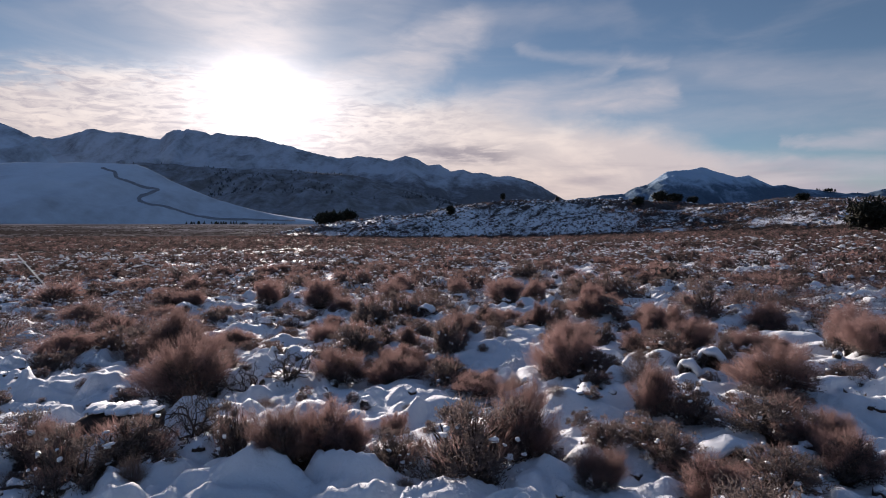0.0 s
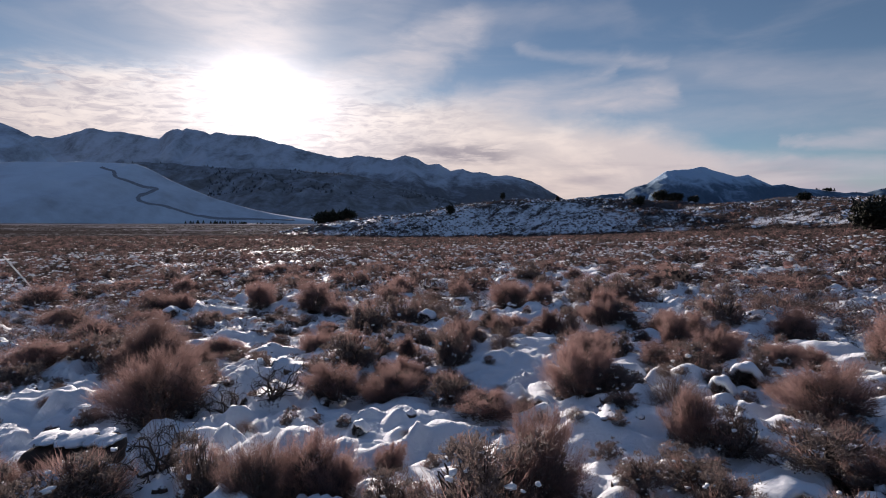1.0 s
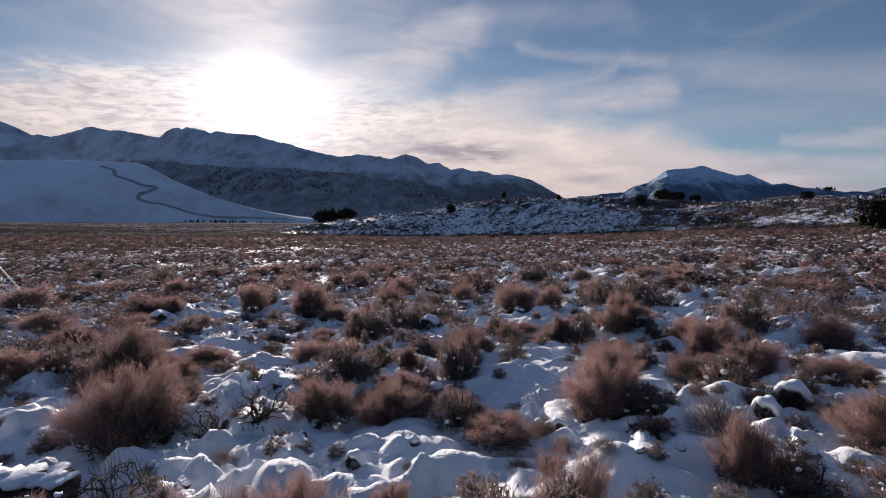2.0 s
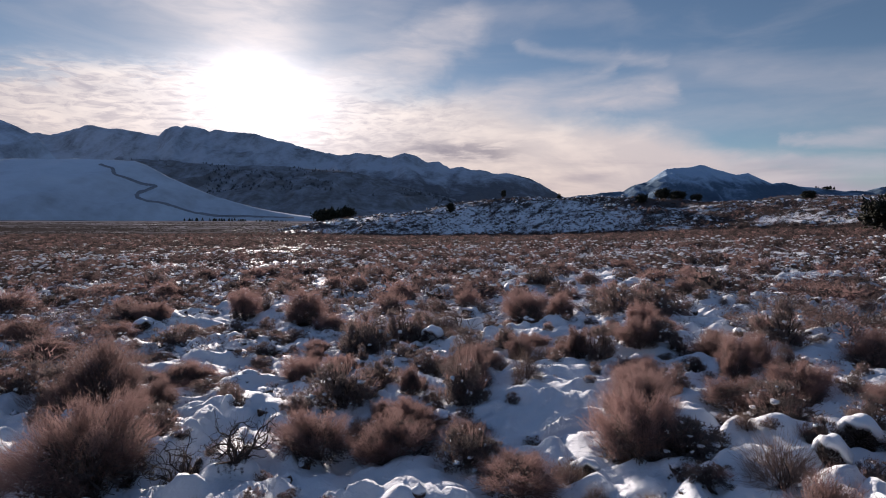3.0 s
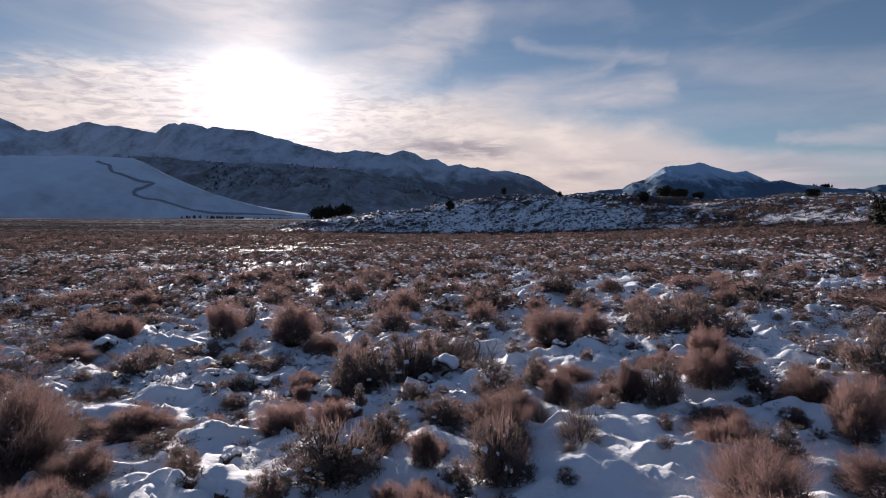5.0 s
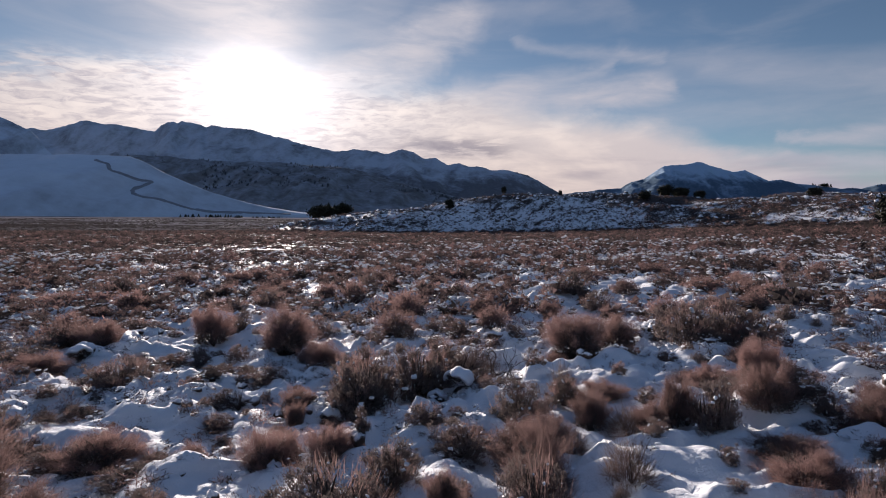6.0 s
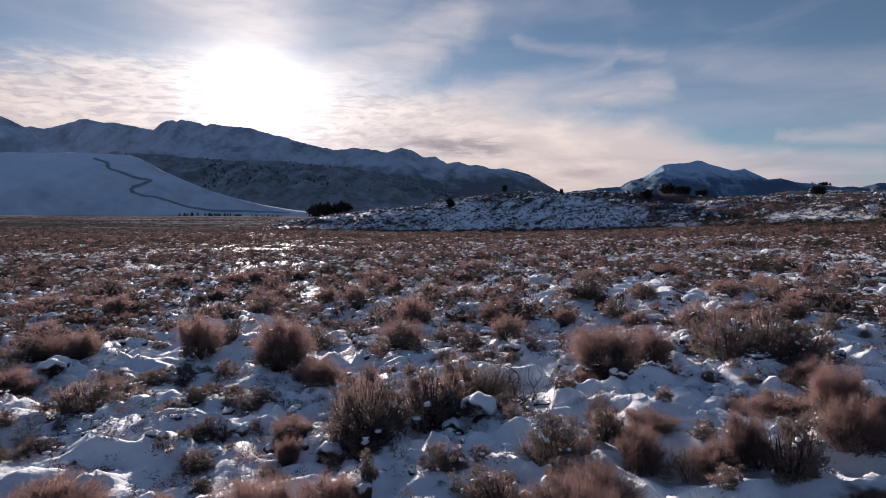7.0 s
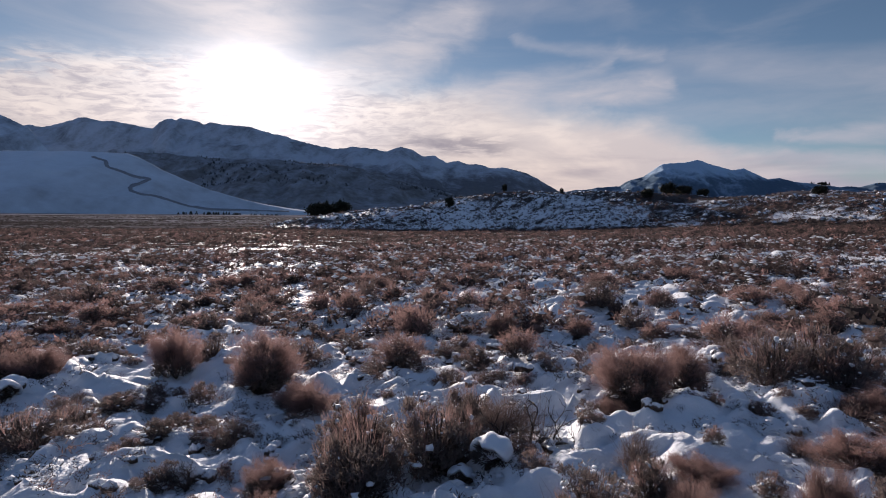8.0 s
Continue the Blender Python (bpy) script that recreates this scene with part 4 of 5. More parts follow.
# ---- brush on the rest of the flat, too much to count ----
def far_brush(seed, n, thick, body=True, lumps=0):
    """A rounded bush of coarse upright sprays, with lumps of snow on it: corners, faces, and 2 for the corners of snow."""
    r = np.random.default_rng(seed)
    m = 12
    puff, d = dome_points(r, m, lumps_of(r, 6, 0.28), 0.1)
    root = puff * r.uniform(0.45, 0.8, (m, 1))
    k = r.integers(0, m, n)
    way = unit(d[k] * np.array([0.6, 0.6, 0.3]) + np.array([0, 0, 0.4]) + r.normal(size=(n, 3)) * 0.5)
    start = root[k] * r.uniform(0.4, 1.0, (n, 1)) + r.normal(size=(n, 3)) * 0.07
    tip = start + way * r.uniform(0.08, 0.19, (n, 1))
    start[:, 2], tip[:, 2] = np.maximum(start[:, 2], 0.0), np.maximum(tip[:, 2], 0.05)
    pieces = [blades(r, start, tip, thick * r.uniform(0.6, 1.3, n))]
    if body:
        p, _ = dome_points(r, n // 4, lumps_of(r, 6, 0.28), 0.0)
        p *= r.uniform(0.25, 0.62, (n // 4, 1))
        pieces.append(blades(r, p, p + unit(r.normal(size=p.shape) + np.array([0, 0, 0.5])) * 0.22, np.full(n // 4, 0.09)))
    twigs = sum(len(v) for v, _ in pieces)
    at, _ = dome_points(r, max(lumps, 1), [], 0.1)
    for c in at[:lumps]:
        a, b = r.uniform(0.04, 0.13), r.uniform(0, 6.283)
        ring = [c * 0.85 + a * np.array([math.cos(b + q * 1.571) * 1.35, math.sin(b + q * 1.571) * 1.2, r.uniform(-0.3, 0.2)]) for q in range(4)]
        cap = np.array(ring + [c * 0.85 + np.array([0, 0, 0.6 * a]), c * 0.85 - np.array([0, 0, 0.5 * a])])
        pieces.append((cap, np.array([[q, (q + 1) % 4, 4] for q in range(4)] + [[(q + 1) % 4, q, 5] for q in range(4)])))
    v, f = merge(pieces)
    return v, f, np.where(np.arange(len(v)) < twigs, 0.0, 2.0)


def scatter(name, label, spots, forms, mat, tone=0.42):
    pieces, tones = [], []
    r = np.random.default_rng(11)
    for x, y, z, w, h in spots:
        v, f, snow = forms[int(r.integers(len(forms)))]
        a = r.uniform(0, 6.283)
        c, s = math.cos(a), math.sin(a)
        pieces.append((np.stack([(v[:, 0] * c - v[:, 1] * s) * w + x, (v[:, 0] * s + v[:, 1] * c) * w + y, v[:, 2] * h + z - 0.02], -1), f))
        tones.append(snow + np.clip(r.normal(tone, 0.30), 0, 1))
    me = mesh_of(name, *merge(pieces), mat)
    me.attributes.new("tone", "FLOAT", "POINT").data.foreach_set("value", np.concatenate(tones).astype(np.float32))
    tagged(new(name, me), label, "brush", kind="stuff")


def snow_top(x, y):
    """The height of the snow at many places."""
    return land(x, y) + snow_relief(x, y) * (0.15 + 0.85 * step(np.hypot(x, y), 120, 25))


def spread(seed, near, far, count, wide):
    """Spots over the flat in a band of distance, thin where snow lies open."""
    r = np.random.default_rng(seed)
    a = r.uniform(-radians(wide), radians(wide), count)
    d = np.sqrt(r.uniform(near ** 2, far ** 2, count))
    x, y = -0.3 + d * np.sin(a), -2.0 + d * np.cos(a)
    keep = r.uniform(size=count) > np.where(np.hypot(x, y) < 22, 0.85, 0.74) * clear_patch(x, y)
    x, y = x[keep], y[keep]
    size = r.uniform(0.5, 1.35, len(x)) * (0.8 + 0.3 * grid_noise(x / 6, y / 6, 81))
    return x, y, size, r.uniform(0.5, 0.85, len(x)) * size


def fill_flat():
    taken = np.array([(x, y, w) for _, x, y, w, _ in SHRUBS])
    bands = ((1.6, 27, 6400, 52, 96, 0.0115), (22, 62, 8200, 48, 64, 0.026), (60, 150, 17000, 46, 20, 0.078))
    for k, (near, far, count, wide, twigs, thick) in enumerate(bands):
        x, y, w, h = spread(100 + k, near, far, count, wide)
        if k:
            w, h = w * (1.12, 1.2)[k - 1], h * (1.2, 1.1)[k - 1]
        else:
            gap = np.min(np.hypot(x[:, None] - taken[None, :, 0], y[:, None] - taken[None, :, 1]) - 0.5 * taken[None, :, 2], axis=1)
            mapped = (np.abs(x + 0.3) < 0.8 * (y + 1)) & (y < 24) & (y > 4.0) & ((np.abs(x) < 0.5 * y) | (y < 11))
            small = np.where(np.random.default_rng(5).uniform(size=len(x)) < 0.45, 0.62, 0.32)
            w, h = np.where(mapped, w * small, w), np.where(mapped, h * small, h)
            w, h = np.where(y < 5.0, np.minimum(w, 0.7), w), np.where(y < 5.0, np.minimum(h, 0.4), h)
            keep = (gap > 0.25 * w) & ((y > 10.0) | (np.abs(x + 0.3) > 0.9 * (y + 1)))
            x, y, w, h = x[keep], y[keep], w[keep], h[keep]
        open_spot = np.hypot(x + 17.4, y - 24.0) < 2.0
        w, h = np.where(open_spot, w * 0.6, w), np.where(open_spot, h * 0.5, h)
        forms = [far_brush(200 + 10 * k + j, twigs, thick, k > 0, (j % 3 == 2) * (0, 2, 0)[k]) for j in range(6)]
        scatter("dry_brush_cover", "brown and rust dry brush covering the snowy flat", np.stack([x, y, snow_top(x, y), w, h], -1), forms, FARBUSH, (0.42, 0.42, 0.44)[k])


fill_flat()


def brush_behind():
    """The same cover goes on behind and beside the way."""
    r = np.random.default_rng(33)
    a, d = r.uniform(radians(52), radians(308), 2600), np.sqrt(r.uniform(2.0 ** 2, 42.0 ** 2, 2600))
    x, y = -0.3 + d * np.sin(a), -2.0 + d * np.cos(a)
    keep = r.uniform(size=2600) > 0.9 * clear_patch(x, y)
    x, y = x[keep], y[keep]
    w = r.uniform(0.4, 1.2, len(x))
    z = land(x, y) + 0.4 * snow_relief(x, y)
    scatter("dry_brush_cover", "brown and rust dry brush covering the snowy flat", np.stack([x, y, z - 0.04, w, w * 0.6], -1), [far_brush(250 + j, 45, 0.034, False) for j in range(5)], FARBUSH)


brush_behind()


def valley_brush():
    """Low brush over the valley floor to the foot of the hill."""
    r = np.random.default_rng(21)
    n = 13000
    a, d = r.uniform(-radians(52), radians(-6), n), np.exp(r.uniform(math.log(135), math.log(620), n))
    x, y = d * np.sin(a), d * np.cos(a)
    keep = (fractal(x / 50, y / 22, 23, 3) < 0.35 + 0.5 * r.uniform(size=n)) & (knoll(x, y) < 0.3)
    x, y = x[keep], y[keep]
    w = r.uniform(0.8, 2.0, len(x)) * (0.7 + d[keep] / 300)
    z = land(x, y) + 0.5 * fractal(x / 90, y / 90, 61, 3) * step(np.hypot(x, y), 60, 400)
    scatter("valley_brush", "low grey-brown brush on the distant valley floor", np.stack([x, y, z, w, 0.25 + 0.13 * w], -1), [far_brush(600 + j, 14, 0.09) for j in range(5)], FARBUSH, -0.4)


valley_brush()


# ---- small snow-capped clumps between the shrubs ----
def make_clump():
    m, n, out = material("snow_capped_clump")
    p = place(n)
    g = n.noise(p, 14.0, 5, 0.65)
    litter = n.mix(g, (0.028, 0.020, 0.017), (0.12, 0.082, 0.066))
    principled(n, out, snow_on(n, litter, n.math("MULTIPLY_ADD", n.math("SUBTRACT", g, 0.5), 1.8, 0.14)), 0.8, g, 0.04, 0.8, 0.0, 0.1)
    return m


def snow_clumps():
    r = np.random.default_rng(77)
    forms = [merge([blob(r, (r.uniform(-0.3, 0.3), r.uniform(-0.3, 0.3), 0.2), (0.34, 0.3, r.uniform(0.3, 0.6)), 3, 7) for _ in range(2)]) for _ in range(8)]
    x, y, _, _ = spread(150, 4.5, 45, 4600, 48)
    w = r.uniform(0.07, 0.24, len(x)) * (0.8 + 0.028 * y)
    scatter("snow_clump", "low dark tufts half buried and capped with snow", np.stack([x, y, snow_top(x, y) - 0.02, w, w * r.uniform(0.5, 0.8, len(x))], -1), [(v, f, np.zeros(len(v))) for v, f in forms], make_clump())
    # twiggy tufts with snow caught on them
    for seed, near, far, count, low, high, twigs, thick, lumps in ((151, 13, 32, 4200, 0.18, 0.50, 34, 0.020, 5), (152, 28, 56, 3000, 0.35, 0.80, 26, 0.034, 2)):
        x, y, _, _ = spread(seed, near, far, count, 48)
        w = r.uniform(low, high, len(x))
        forms = [far_brush(seed * 10 + q, twigs, thick, False, lumps) for q in range(8)]
        scatter("snowy_tufts", "low brown tufts with lumps of snow caught in them", np.stack([x, y, snow_top(x, y) - 0.02, w, w * r.uniform(0.4, 0.75, len(x))], -1), forms, FARBUSH, 0.2)


snow_clumps()


# ---- rocky rise ----
def make_rock():
    m, n, out = material("snowy_boulder")
    p = place(n)
    g = n.noise(p, 1.6, 5, 0.6)
    tone = n.t.nodes.new("ShaderNodeNewGeometry").outputs["Random Per Island"]
    stone = n.mix(n.math("ADD", n.math("MULTIPLY", g, 0.6), n.math("MULTIPLY", tone, 0.4)), (0.045, 0.040, 0.038), (0.17, 0.145, 0.13))
    principled(n, out, snow_on(n, stone, n.math("MULTIPLY", n.math("SUBTRACT", g, 0.45), 1.3)), 0.8, g, 0.1, 0.5)
    return m


ROCK = make_rock()


def boulder_field():
    r = np.random.default_rng(5)
    pieces = []
    while len(pieces) < 4000:
        x, y = r.uniform(-46, 150), r.uniform(100, 175)
        up = float(knoll(np.array([x]), np.array([y]))[0])
        rocky = float(fractal(np.array([x / 11]), np.array([y / 9]), 91, 3)[0])
        if up < 0.5 or rocky + (0.35 if x < 62 else 0.42) < r.uniform(-0.1, 0.7):
            continue
        s = 0.18 + 0.50 * r.uniform() ** 3
        z = float(land(np.array([x]), np.array([y]))[0])
        pieces.append(blob(r, (x, y, z + 0.2 * s), (s, s * r.uniform(0.7, 1.2), s * r.uniform(0.5, 0.9)), 4, 6))
    v, f = merge(pieces)
    tagged(new("boulder_field", mesh_of("boulder_field", v, f, ROCK, False)), "dark boulders dusted with snow on the rise", "rocks", kind="stuff")
    # scrub among the rocks
    x, y = r.uniform(-50, 165, 14000), r.uniform(50, 178, 14000)
    x, y = np.concatenate([x, r.uniform(46, 130, 6000)]), np.concatenate([y, r.uniform(50, 150, 6000)])
    up = knoll(x, y)
    keep = (up > 0.06) & (r.uniform(size=len(x)) < np.where(x > 50, 0.7, 0.5))
    x, y = x[keep], y[keep]
    w = r.uniform(0.6, 1.6, len(x))
    forms = [far_brush(400 + j, 22, 0.064) for j in range(5)]
    spots = np.stack([x, y, land(x, y), w, w * 0.6], -1)
    scatter("scrub", "dark and brown scrub between the boulders", spots, forms, FARBUSH, 0.28)


boulder_field()


# ---- junipers ----
def make_needles(name, low, high):
    m, n, out = material(name)
    g = n.t.nodes.new("ShaderNodeNewGeometry").outputs["Random Per Island"]
    principled(n, out, n.mix(g, low, high), 0.8, n.noise(place(n), 4.0, 3), 0.05, 0.5, 0.1, 0.15)
    return m


NEEDLES = make_needles("juniper_foliage", (0.018, 0.019, 0.014), (0.065, 0.064, 0.045))
# Paler, greyer needles than the junipers have.
PALE_NEEDLES = make_needles("pale_grey_conifer", (0.075, 0.078, 0.084), (0.20, 0.205, 0.215))


def juniper(x, y, w, h, seed, label):
    r = np.random.default_rng(seed)
    z = float(land(np.array([float(x)]), np.array([float(y)]))[0])
    root = new("juniper")
    root.matrix_basis = pose(x, y, z - 0.05)
    trunk = np.array([[[0, 0, 0], [0.05 * w * r.normal(), 0, 0.35 * h], [0.08 * w * r.normal(), 0.03 * w, 0.85 * h]]])
    part("trunk", mesh_of("trunk", *tubes(trunk, np.array([[0.05 * w, 0.035 * w, 0.01 * w]]), 7), BARK), root, "dark fibrous trunk")
    n = 12
    d = unit(np.stack([r.normal(size=n), r.normal(size=n), r.uniform(0.1, 0.9, n)], -1))
    p0 = np.stack([np.zeros(n), np.zeros(n), r.uniform(0.08, 0.5, n) * h], -1)
    p1 = p0 + d * np.array([0.38 * w, 0.38 * w, 0.4 * h])
    part("limbs", mesh_of("limbs", *tubes(np.stack([p0, (p0 + p1) / 2 + r.normal(size=(n, 3)) * 0.03 * w, p1], 1), np.array([[0.02, 0.014, 0.005]]).repeat(n, 0) * w, 5), BARK), root, "dark limbs")
    pieces = []
    puffs = [(unit(np.array([r.normal(), r.normal(), r.normal() * 0.8])), r.uniform(0.5, 1.0)) for _ in range(26)]
    for c, k in puffs:
        centre = np.array([0, 0, 0.52 * h]) + c * np.array([0.36 * w, 0.36 * w, 0.36 * h]) * k
        m = 60
        s = centre + r.normal(size=(m, 3)) * np.array([0.085 * w, 0.085 * w, 0.085 * h])
        s[:, 2] = np.maximum(s[:, 2], 0.05)
        t = s + unit(r.normal(size=(m, 3)) + c + np.array([0, 0, 0.5])) * r.uniform(0.05, 0.12, (m, 1)) * w
        pieces.append(tubes(np.stack([s, t], 1), np.array([[0.028 * w, 0.006 * w]]).repeat(m, 0)))
    part("crown", mesh_of("crown", *merge(pieces), NEEDLES), root, "dark green needled crown")
    tagged(root, label, "tree", "junipers on the rise")


juniper(56.2, 75.4, 6.2, 4.4, 1, "broad dark green juniper rounded to the ground beside the rise")
juniper(-36.5, 176.0, 10.0, 4.4, 2, "spreading dark juniper thicket behind snowy rocks")
juniper(-31.0, 178.0, 6.0, 4.4, 12, "small dark juniper behind snowy rocks")
juniper(62.0, 166.0, 5.4, 3.8, 3, "dark juniper on the snowy crest of the rise")
juniper(66.8, 167.0, 5.2, 3.2, 4, "dark juniper on the snowy crest of the rise")
juniper(49.7, 148.0, 3.6, 2.6, 5, "low dark juniper among boulders")
juniper(71.0, 164.0, 3.4, 2.6, 6, "low dark juniper among boulders")
juniper(91.5, 146.0, 3.6, 2.9, 7, "round dark juniper on the snowy crest of the rise")
juniper(1.0, 150.0, 2.6, 3.0, 8, "small dark juniper among boulders")
juniper(15.5, 158.0, 1.6, 2.4, 9, "small dark juniper on the snowy crest of the rise")
juniper(31.0, 160.0, 1.5, 2.0, 10, "small dark juniper on the snowy crest of the rise")


# ---- leaning stake ----
def make_wood():
    m, n, out = material("weathered_stake")
    g = n.noise(place(n), 30.0, 4)
    principled(n, out, n.mix(g, (0.60, 0.59, 0.57), (0.82, 0.81, 0.80)), 0.6, g, 0.002, 0.5)
    return m


stake = new("leaning_stake")
stake.matrix_basis = pose(-17.75, 25.0, floor_at(-17.75, 25.0), 0, -42, 0)
bar = np.array([[[0, 0, -0.15], [0.0, 0, 0.95], [0.02, 0, 2.1]]])
part("pole", mesh_of("pole", *tubes(bar, np.array([[0.036, 0.034, 0.032]]), 8), make_wood()), stake)
tagged(stake, "thin whitish stake leaning out of the brush", "stake")


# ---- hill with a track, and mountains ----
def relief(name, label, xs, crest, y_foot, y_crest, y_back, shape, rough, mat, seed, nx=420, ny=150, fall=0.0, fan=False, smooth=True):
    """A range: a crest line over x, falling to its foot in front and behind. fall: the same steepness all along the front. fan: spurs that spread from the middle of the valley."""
    x = np.linspace(xs[0], xs[-1], nx)
    v = np.linspace(0, 1, ny)
    a, b = np.meshgrid(x, v)
    y = y_foot + (y_back - y_foot) * b
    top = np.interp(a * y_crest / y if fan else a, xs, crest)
    foot = y_crest - np.maximum(top, 4.0) / fall if fall else y_foot
    s = np.where(y < y_crest, (y - foot) / (y_crest - foot), 1 - 0.9 * (y - y_crest) / (y_back - y_crest))
    s = np.clip(s, 0, 1)
    wl = (y_crest - y_foot) / 2.6
    spur = 1 - np.abs(fractal(a / wl + 0.3 * fractal(a / wl, y / wl, seed + 9, 2), y / (wl * 2.2), seed, 5, 0.5))
    z = top * s ** shape + rough * (spur - 0.75) * 4 * s * (1 - s) * (top / max(crest))
    z = z + 0.045 * rough * fractal(a / 70, y / 70, seed + 5, 5, 0.55) * np.minimum(1, 0.25 + s * 1.5)
    z = z - 8.0 * np.clip(1 - 3 * s, 0, 1)
    verts = np.stack([a, y, z - 1.0], -1).reshape(-1, 3)
    i = (np.arange(ny - 1)[:, None] * nx + np.arange(nx - 1)[None, :]).ravel()
    faces = np.stack([i, i + 1, i + nx + 1, i + nx], -1)
    tagged(new(name, mesh_of(name, verts, faces, mat, smooth)), label, "mountain", kind="structure")
    return x, y[:, 0], z - 1.0


# Rock greys of the range are lightened: haze over it put into colour.
FOREST = make_slope("mountain_side", (0.11, 0.115, 0.13), (0.25, 0.245, 0.255), 1.25, 0.012, (90, 300), (0.68, 0.73, 0.81), 0.74, 0.22)
DARK_WOODS = make_slope("wooded_foothill", (0.105, 0.10, 0.10), (0.235, 0.225, 0.22), 1.05, 0.02, None, (0.66, 0.71, 0.80), 0.55, 0.28)
# Blue in rock and snow is distance haze painted into the colours.
HAZE_BLUE = make_slope("haze_blue_snowy_mountain", (0.07, 0.118, 0.172), (0.14, 0.192, 0.25), 1.12, 0.010, (190, 330), (0.46, 0.60, 0.74), 0.85, 0.17)
BARE_HILL = make_slope("snowy_hill", (0.24, 0.25, 0.28), (0.40, 0.41, 0.43), 0.86, 0.006, None, (0.72, 0.78, 0.85), 1.0, 0.30)
SHOULDER = make_slope("snowy_shoulder", (0.10, 0.11, 0.14), (0.22, 0.22, 0.24), 0.86, 0.012, None, (0.66, 0.73, 0.82), 0.95)

RIDGE_X = (-3041, -2588, -2355, -2263, -2157, -2065, -1872, -1728, -1679, -1659, -1639, -1602, -1563, -1544, -1520, -1409, -1383, -1354, -1180, -1026, -908, -856, -636, -505, -325, -246, -194, -121, -49, 17, 92, 250, 355, 447, 549, 616, 689, 861)
RIDGE_Z = (600, 515, 481, 486, 518, 529, 514, 486, 470, 490, 513, 532, 529, 518, 534, 524, 508, 512, 500, 466, 444, 428, 368, 389, 361, 394, 378, 333, 339, 305, 306, 281, 275, 260, 218, 173, 134, 60)
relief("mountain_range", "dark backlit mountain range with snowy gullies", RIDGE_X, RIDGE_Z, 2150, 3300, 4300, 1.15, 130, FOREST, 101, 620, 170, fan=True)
SHOULDER_X = (-2300, -1975, -1645, -1583, -1521, -1493, -1469, -1400, -1340)
SHOULDER_Z = (520, 453, 357, 331, 301, 272, 235, 169, 60)
relief("mountain_shoulder", "snow-covered shoulder of the range above the hill", SHOULDER_X, SHOULDER_Z, 1350, 2100, 2240, 1.0, 50, SHOULDER, 121, 260, 130, 0.42, smooth=False)
FRONT_X = (-1700, -1533, -1348, -1245, -1142, -982, -821, -661, -524, -409, -318, -203, -65, 72, 240)
FRONT_Z = (150, 185, 232, 237, 234, 221, 214, 213, 202, 194, 177, 146, 111, 71, 20)
woods_x, woods_y, woods_z = relief("wooded_foothills", "dark wooded foothills dusted with snow below the range", FRONT_X, FRONT_Z, 1600, 2300, 2800, 0.8, 70, DARK_WOODS, 131, 300, 100)
EAST_X = (330, 759, 859, 977, 1119, 1190, 1264, 1334, 1390, 1536, 1607, 1679, 1827, 1905, 1970, 2058, 2132, 2219, 2376, 2495, 2638, 2740, 3256)
EAST_Z = (60, 150, 165, 180, 192, 236, 251, 303, 337, 350, 364, 346, 302, 315, 286, 248, 254, 237, 221, 208, 205, 231, 243)
relief("far_mountain", "snow-covered mountain standing alone in the distance, tinted blue for haze", EAST_X, EAST_Z, 2850, 3600, 4500, 1.05, 80, HAZE_BLUE, 141, 460, 130, fan=True)
HILL_X = (-1500, -1121, -942, -870, -798, -714, -661, -643, -596, -548, -489, -417, -345, -273)
HILL_Z = (150, 133, 124, 126, 125, 124, 122, 115, 91, 70, 47, 27, 13, 1)
hill_x, hill_y, hill_z = relief("snowy_hill", "smooth snow-covered hill crossed by a track", HILL_X, HILL_Z, 640, 1200, 1700, 0.95, 26, BARE_HILL, 161, 260, 180, 0.27)


def hill_height(x, y):
    i = np.clip((x - hill_x[0]) / (hill_x[1] - hill_x[0]), 0, len(hill_x) - 1.001)
    j = np.clip((y - hill_y[0]) / (hill_y[1] - hill_y[0]), 0, len(hill_y) - 1.001)
    a, b, u, v = int(i), int(j), i % 1, j % 1
    return (hill_z[b, a] * (1 - u) + hill_z[b, a + 1] * u) * (1 - v) + (hill_z[b + 1, a] * (1 - u) + hill_z[b + 1, a + 1] * u) * v


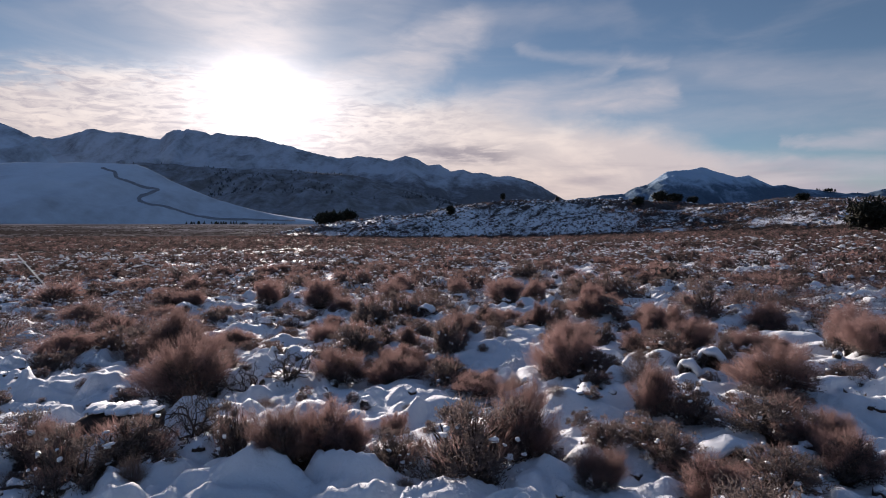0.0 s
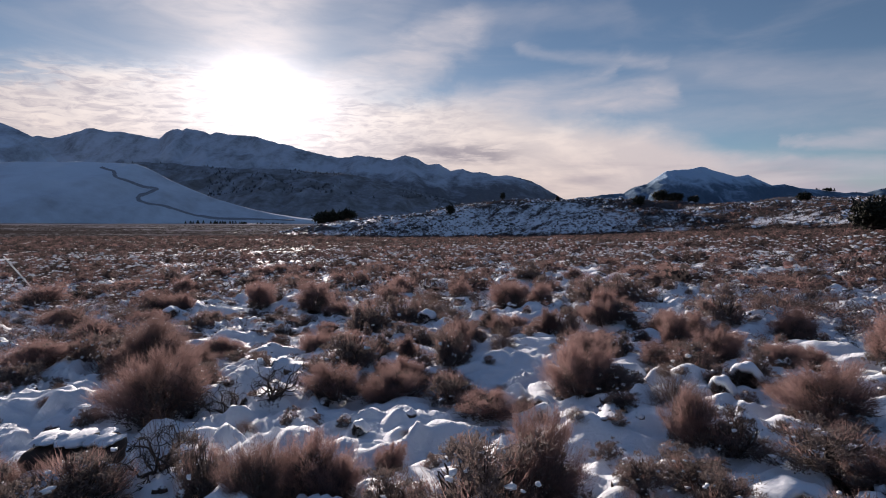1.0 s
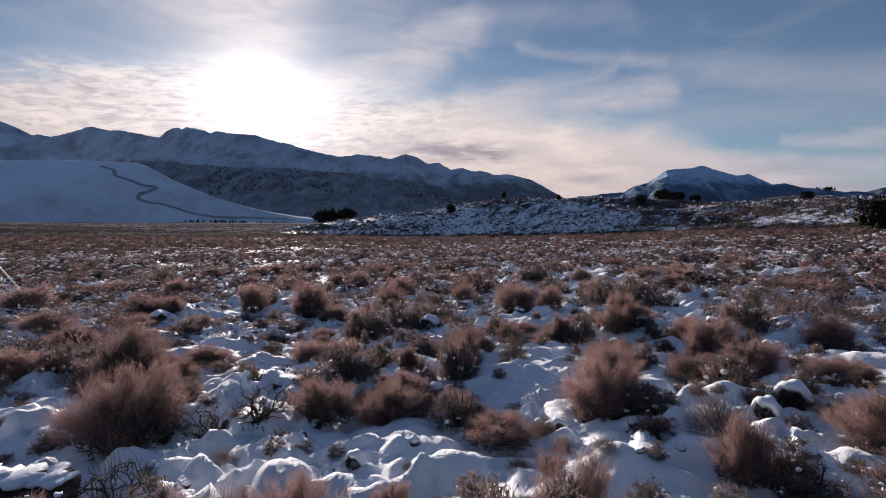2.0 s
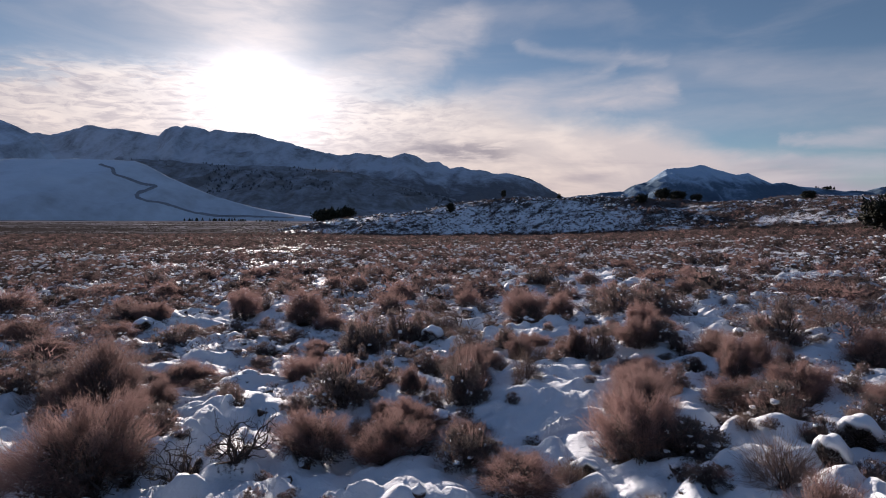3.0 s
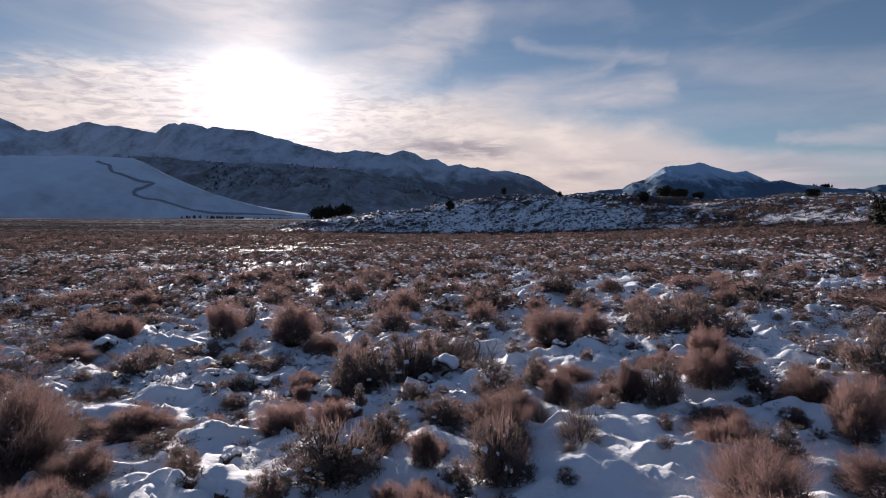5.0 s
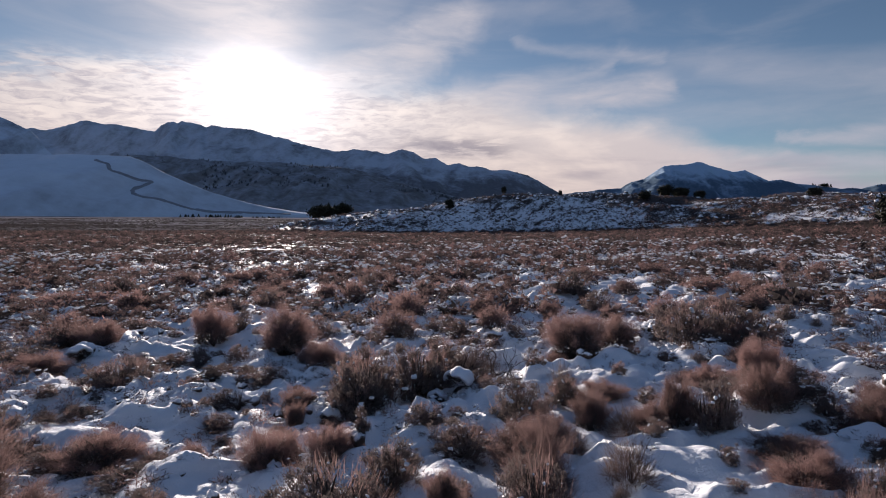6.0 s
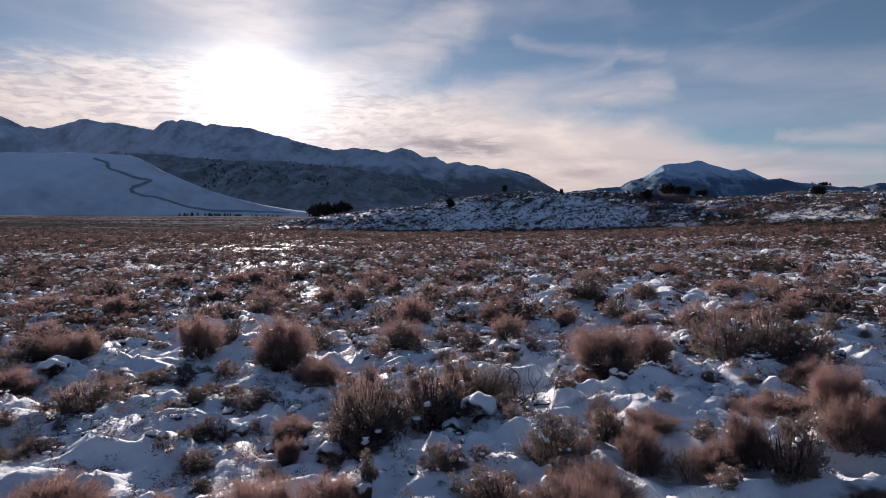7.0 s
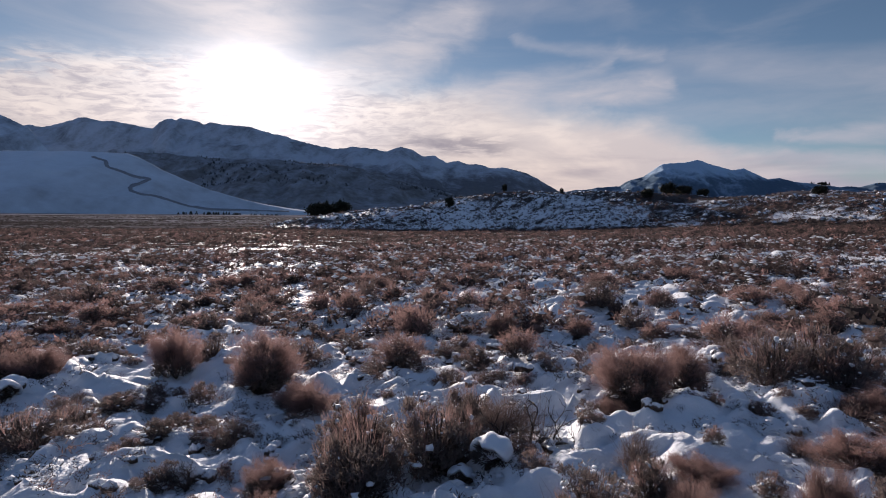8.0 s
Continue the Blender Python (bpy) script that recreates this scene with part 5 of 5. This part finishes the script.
def make_track():
    """A cut track that winds down the hill."""
    m, n, out = material("track_surface")
    g = n.noise(place(n), 0.08, 4)
    principled(n, out, n.mix(g, (0.22, 0.22, 0.24), (0.36, 0.36, 0.38)), 0.9, g, 0.5, 0.4, 0.0, 0.0)
    knots = [(-706, 1153), (-676, 1128), (-658, 1116), (-645, 1099), (-630, 1101), (-608, 1108), (-587, 1119), (-576, 1121), (-580, 1102), (-585, 1079), (-581, 1061), (-564, 1046), (-544, 1051), (-520, 1072), (-490, 1088), (-463, 1096), (-435, 1115), (-408, 1137), (-378, 1154), (-349, 1173), (-318, 1187)]
    line = []
    for k in range(len(knots) - 1):
        p0, p1, p2, p3 = (np.array(knots[min(max(k + q, 0), len(knots) - 1)], float) for q in (-1, 0, 1, 2))
        for t in np.linspace(0, 1, 8, endpoint=False):
            line.append(0.5 * (2 * p1 + (p2 - p0) * t + (2 * p0 - 5 * p1 + 4 * p2 - p3) * t ** 2 + (3 * p1 - p0 - 3 * p2 + p3) * t ** 3))
    line = np.array(line)
    way = unit(np.gradient(line, axis=0))
    side = np.stack([-way[:, 1], way[:, 0]], -1)
    verts, faces = [], []
    across = (-1.3, -1.0, 1.0, 1.3)
    r = np.random.default_rng(3)
    for (x, y), (sx, sy) in zip(line, side):
        w = 2.3 + 1.7 * r.uniform()
        for c, lift in zip(across, (-1.5, 1.2, 1.2, -1.5)):
            px, py = x + sx * w * c, y + sy * w * c
            verts.append((px, py, hill_height(px, py) + lift))
    for k in range(len(line) - 1):
        for c in range(3):
            faces.append((4 * k + c, 4 * k + c + 1, 4 * k + 5 + c, 4 * k + 4 + c))
    tagged(new("hill_track", mesh_of("hill_track", verts, faces, m)), "dark cleared track winding down the snowy hill", "road", kind="structure")


make_track()


def far_conifers(name, label, spots, mat):
    """Tiers of drooping boughs round a stem, seen from very far."""
    r = np.random.default_rng(9)
    pieces = []
    for x, y, z, h in spots:
        for k in range(5):
            n = 7
            a = r.uniform(0, 6.283) + np.arange(n) * 6.283 / n
            z0, reach = z + h * (0.1 + 0.17 * k), h * 0.36 * (1 - 0.17 * k)
            foot = np.stack([x + np.cos(a) * reach, y + np.sin(a) * reach, np.full(n, z0)], -1)
            tip = np.stack([np.full(n, x), np.full(n, y), np.full(n, z0 + h * 0.32)], -1)
            pieces.append(cones(foot + r.normal(size=(n, 3)) * 0.03 * h, tip, np.full(n, 0.075 * h)))
    tagged(new(name, mesh_of(name, *merge(pieces), mat)), label, "trees", kind="stuff")


def plant_far_trees():
    r = np.random.default_rng(19)
    ridge = []
    for _ in range(30):
        x = r.choice((2340, 2400, 2430, 2560, 2700), p=(0.15, 0.5, 0.15, 0.1, 0.1)) + r.normal() * 22
        ridge.append((x, 3570 + r.uniform(-15, 5), float(np.interp(x, EAST_X, EAST_Z)) - 8, r.uniform(8, 15) + 11 * math.exp(-((x - 2405) / 25) ** 2)))
    far_conifers("ridge_conifers", "dark conifers standing on the far ridge", ridge, NEEDLES)
    woods = []
    while len(woods) < 1200:
        a, b = int(r.integers(0, len(woods_x))), int(r.integers(20, 72))
        x, y, z = woods_x[a] + r.uniform(-3, 3), woods_y[b] + r.uniform(-4, 4), woods_z[b, a]
        if z > 8 and fractal(np.array([x / 130]), np.array([y / 160]), 171, 3)[0] > r.uniform(-0.1, 0.7):
            woods.append((x, y, z - 1.0, r.uniform(5, 10)))
    far_conifers("foothill_conifers", "dark conifer stands on the snowy foothills", woods, PALE_NEEDLES)
    edge = []
    for _ in range(60):
        x = -250 - 170 * r.uniform() ** 0.8
        y = 930 + r.uniform(-40, 60)
        edge.append((x, y, max(hill_height(x, y), float(land(np.array([x]), np.array([y]))[0])), r.uniform(1.8, 3.6) + 2.2 * step(x, -300, -360)))
    far_conifers("valley_trees", "row of small dark trees along the valley edge", edge, NEEDLES)


plant_far_trees()
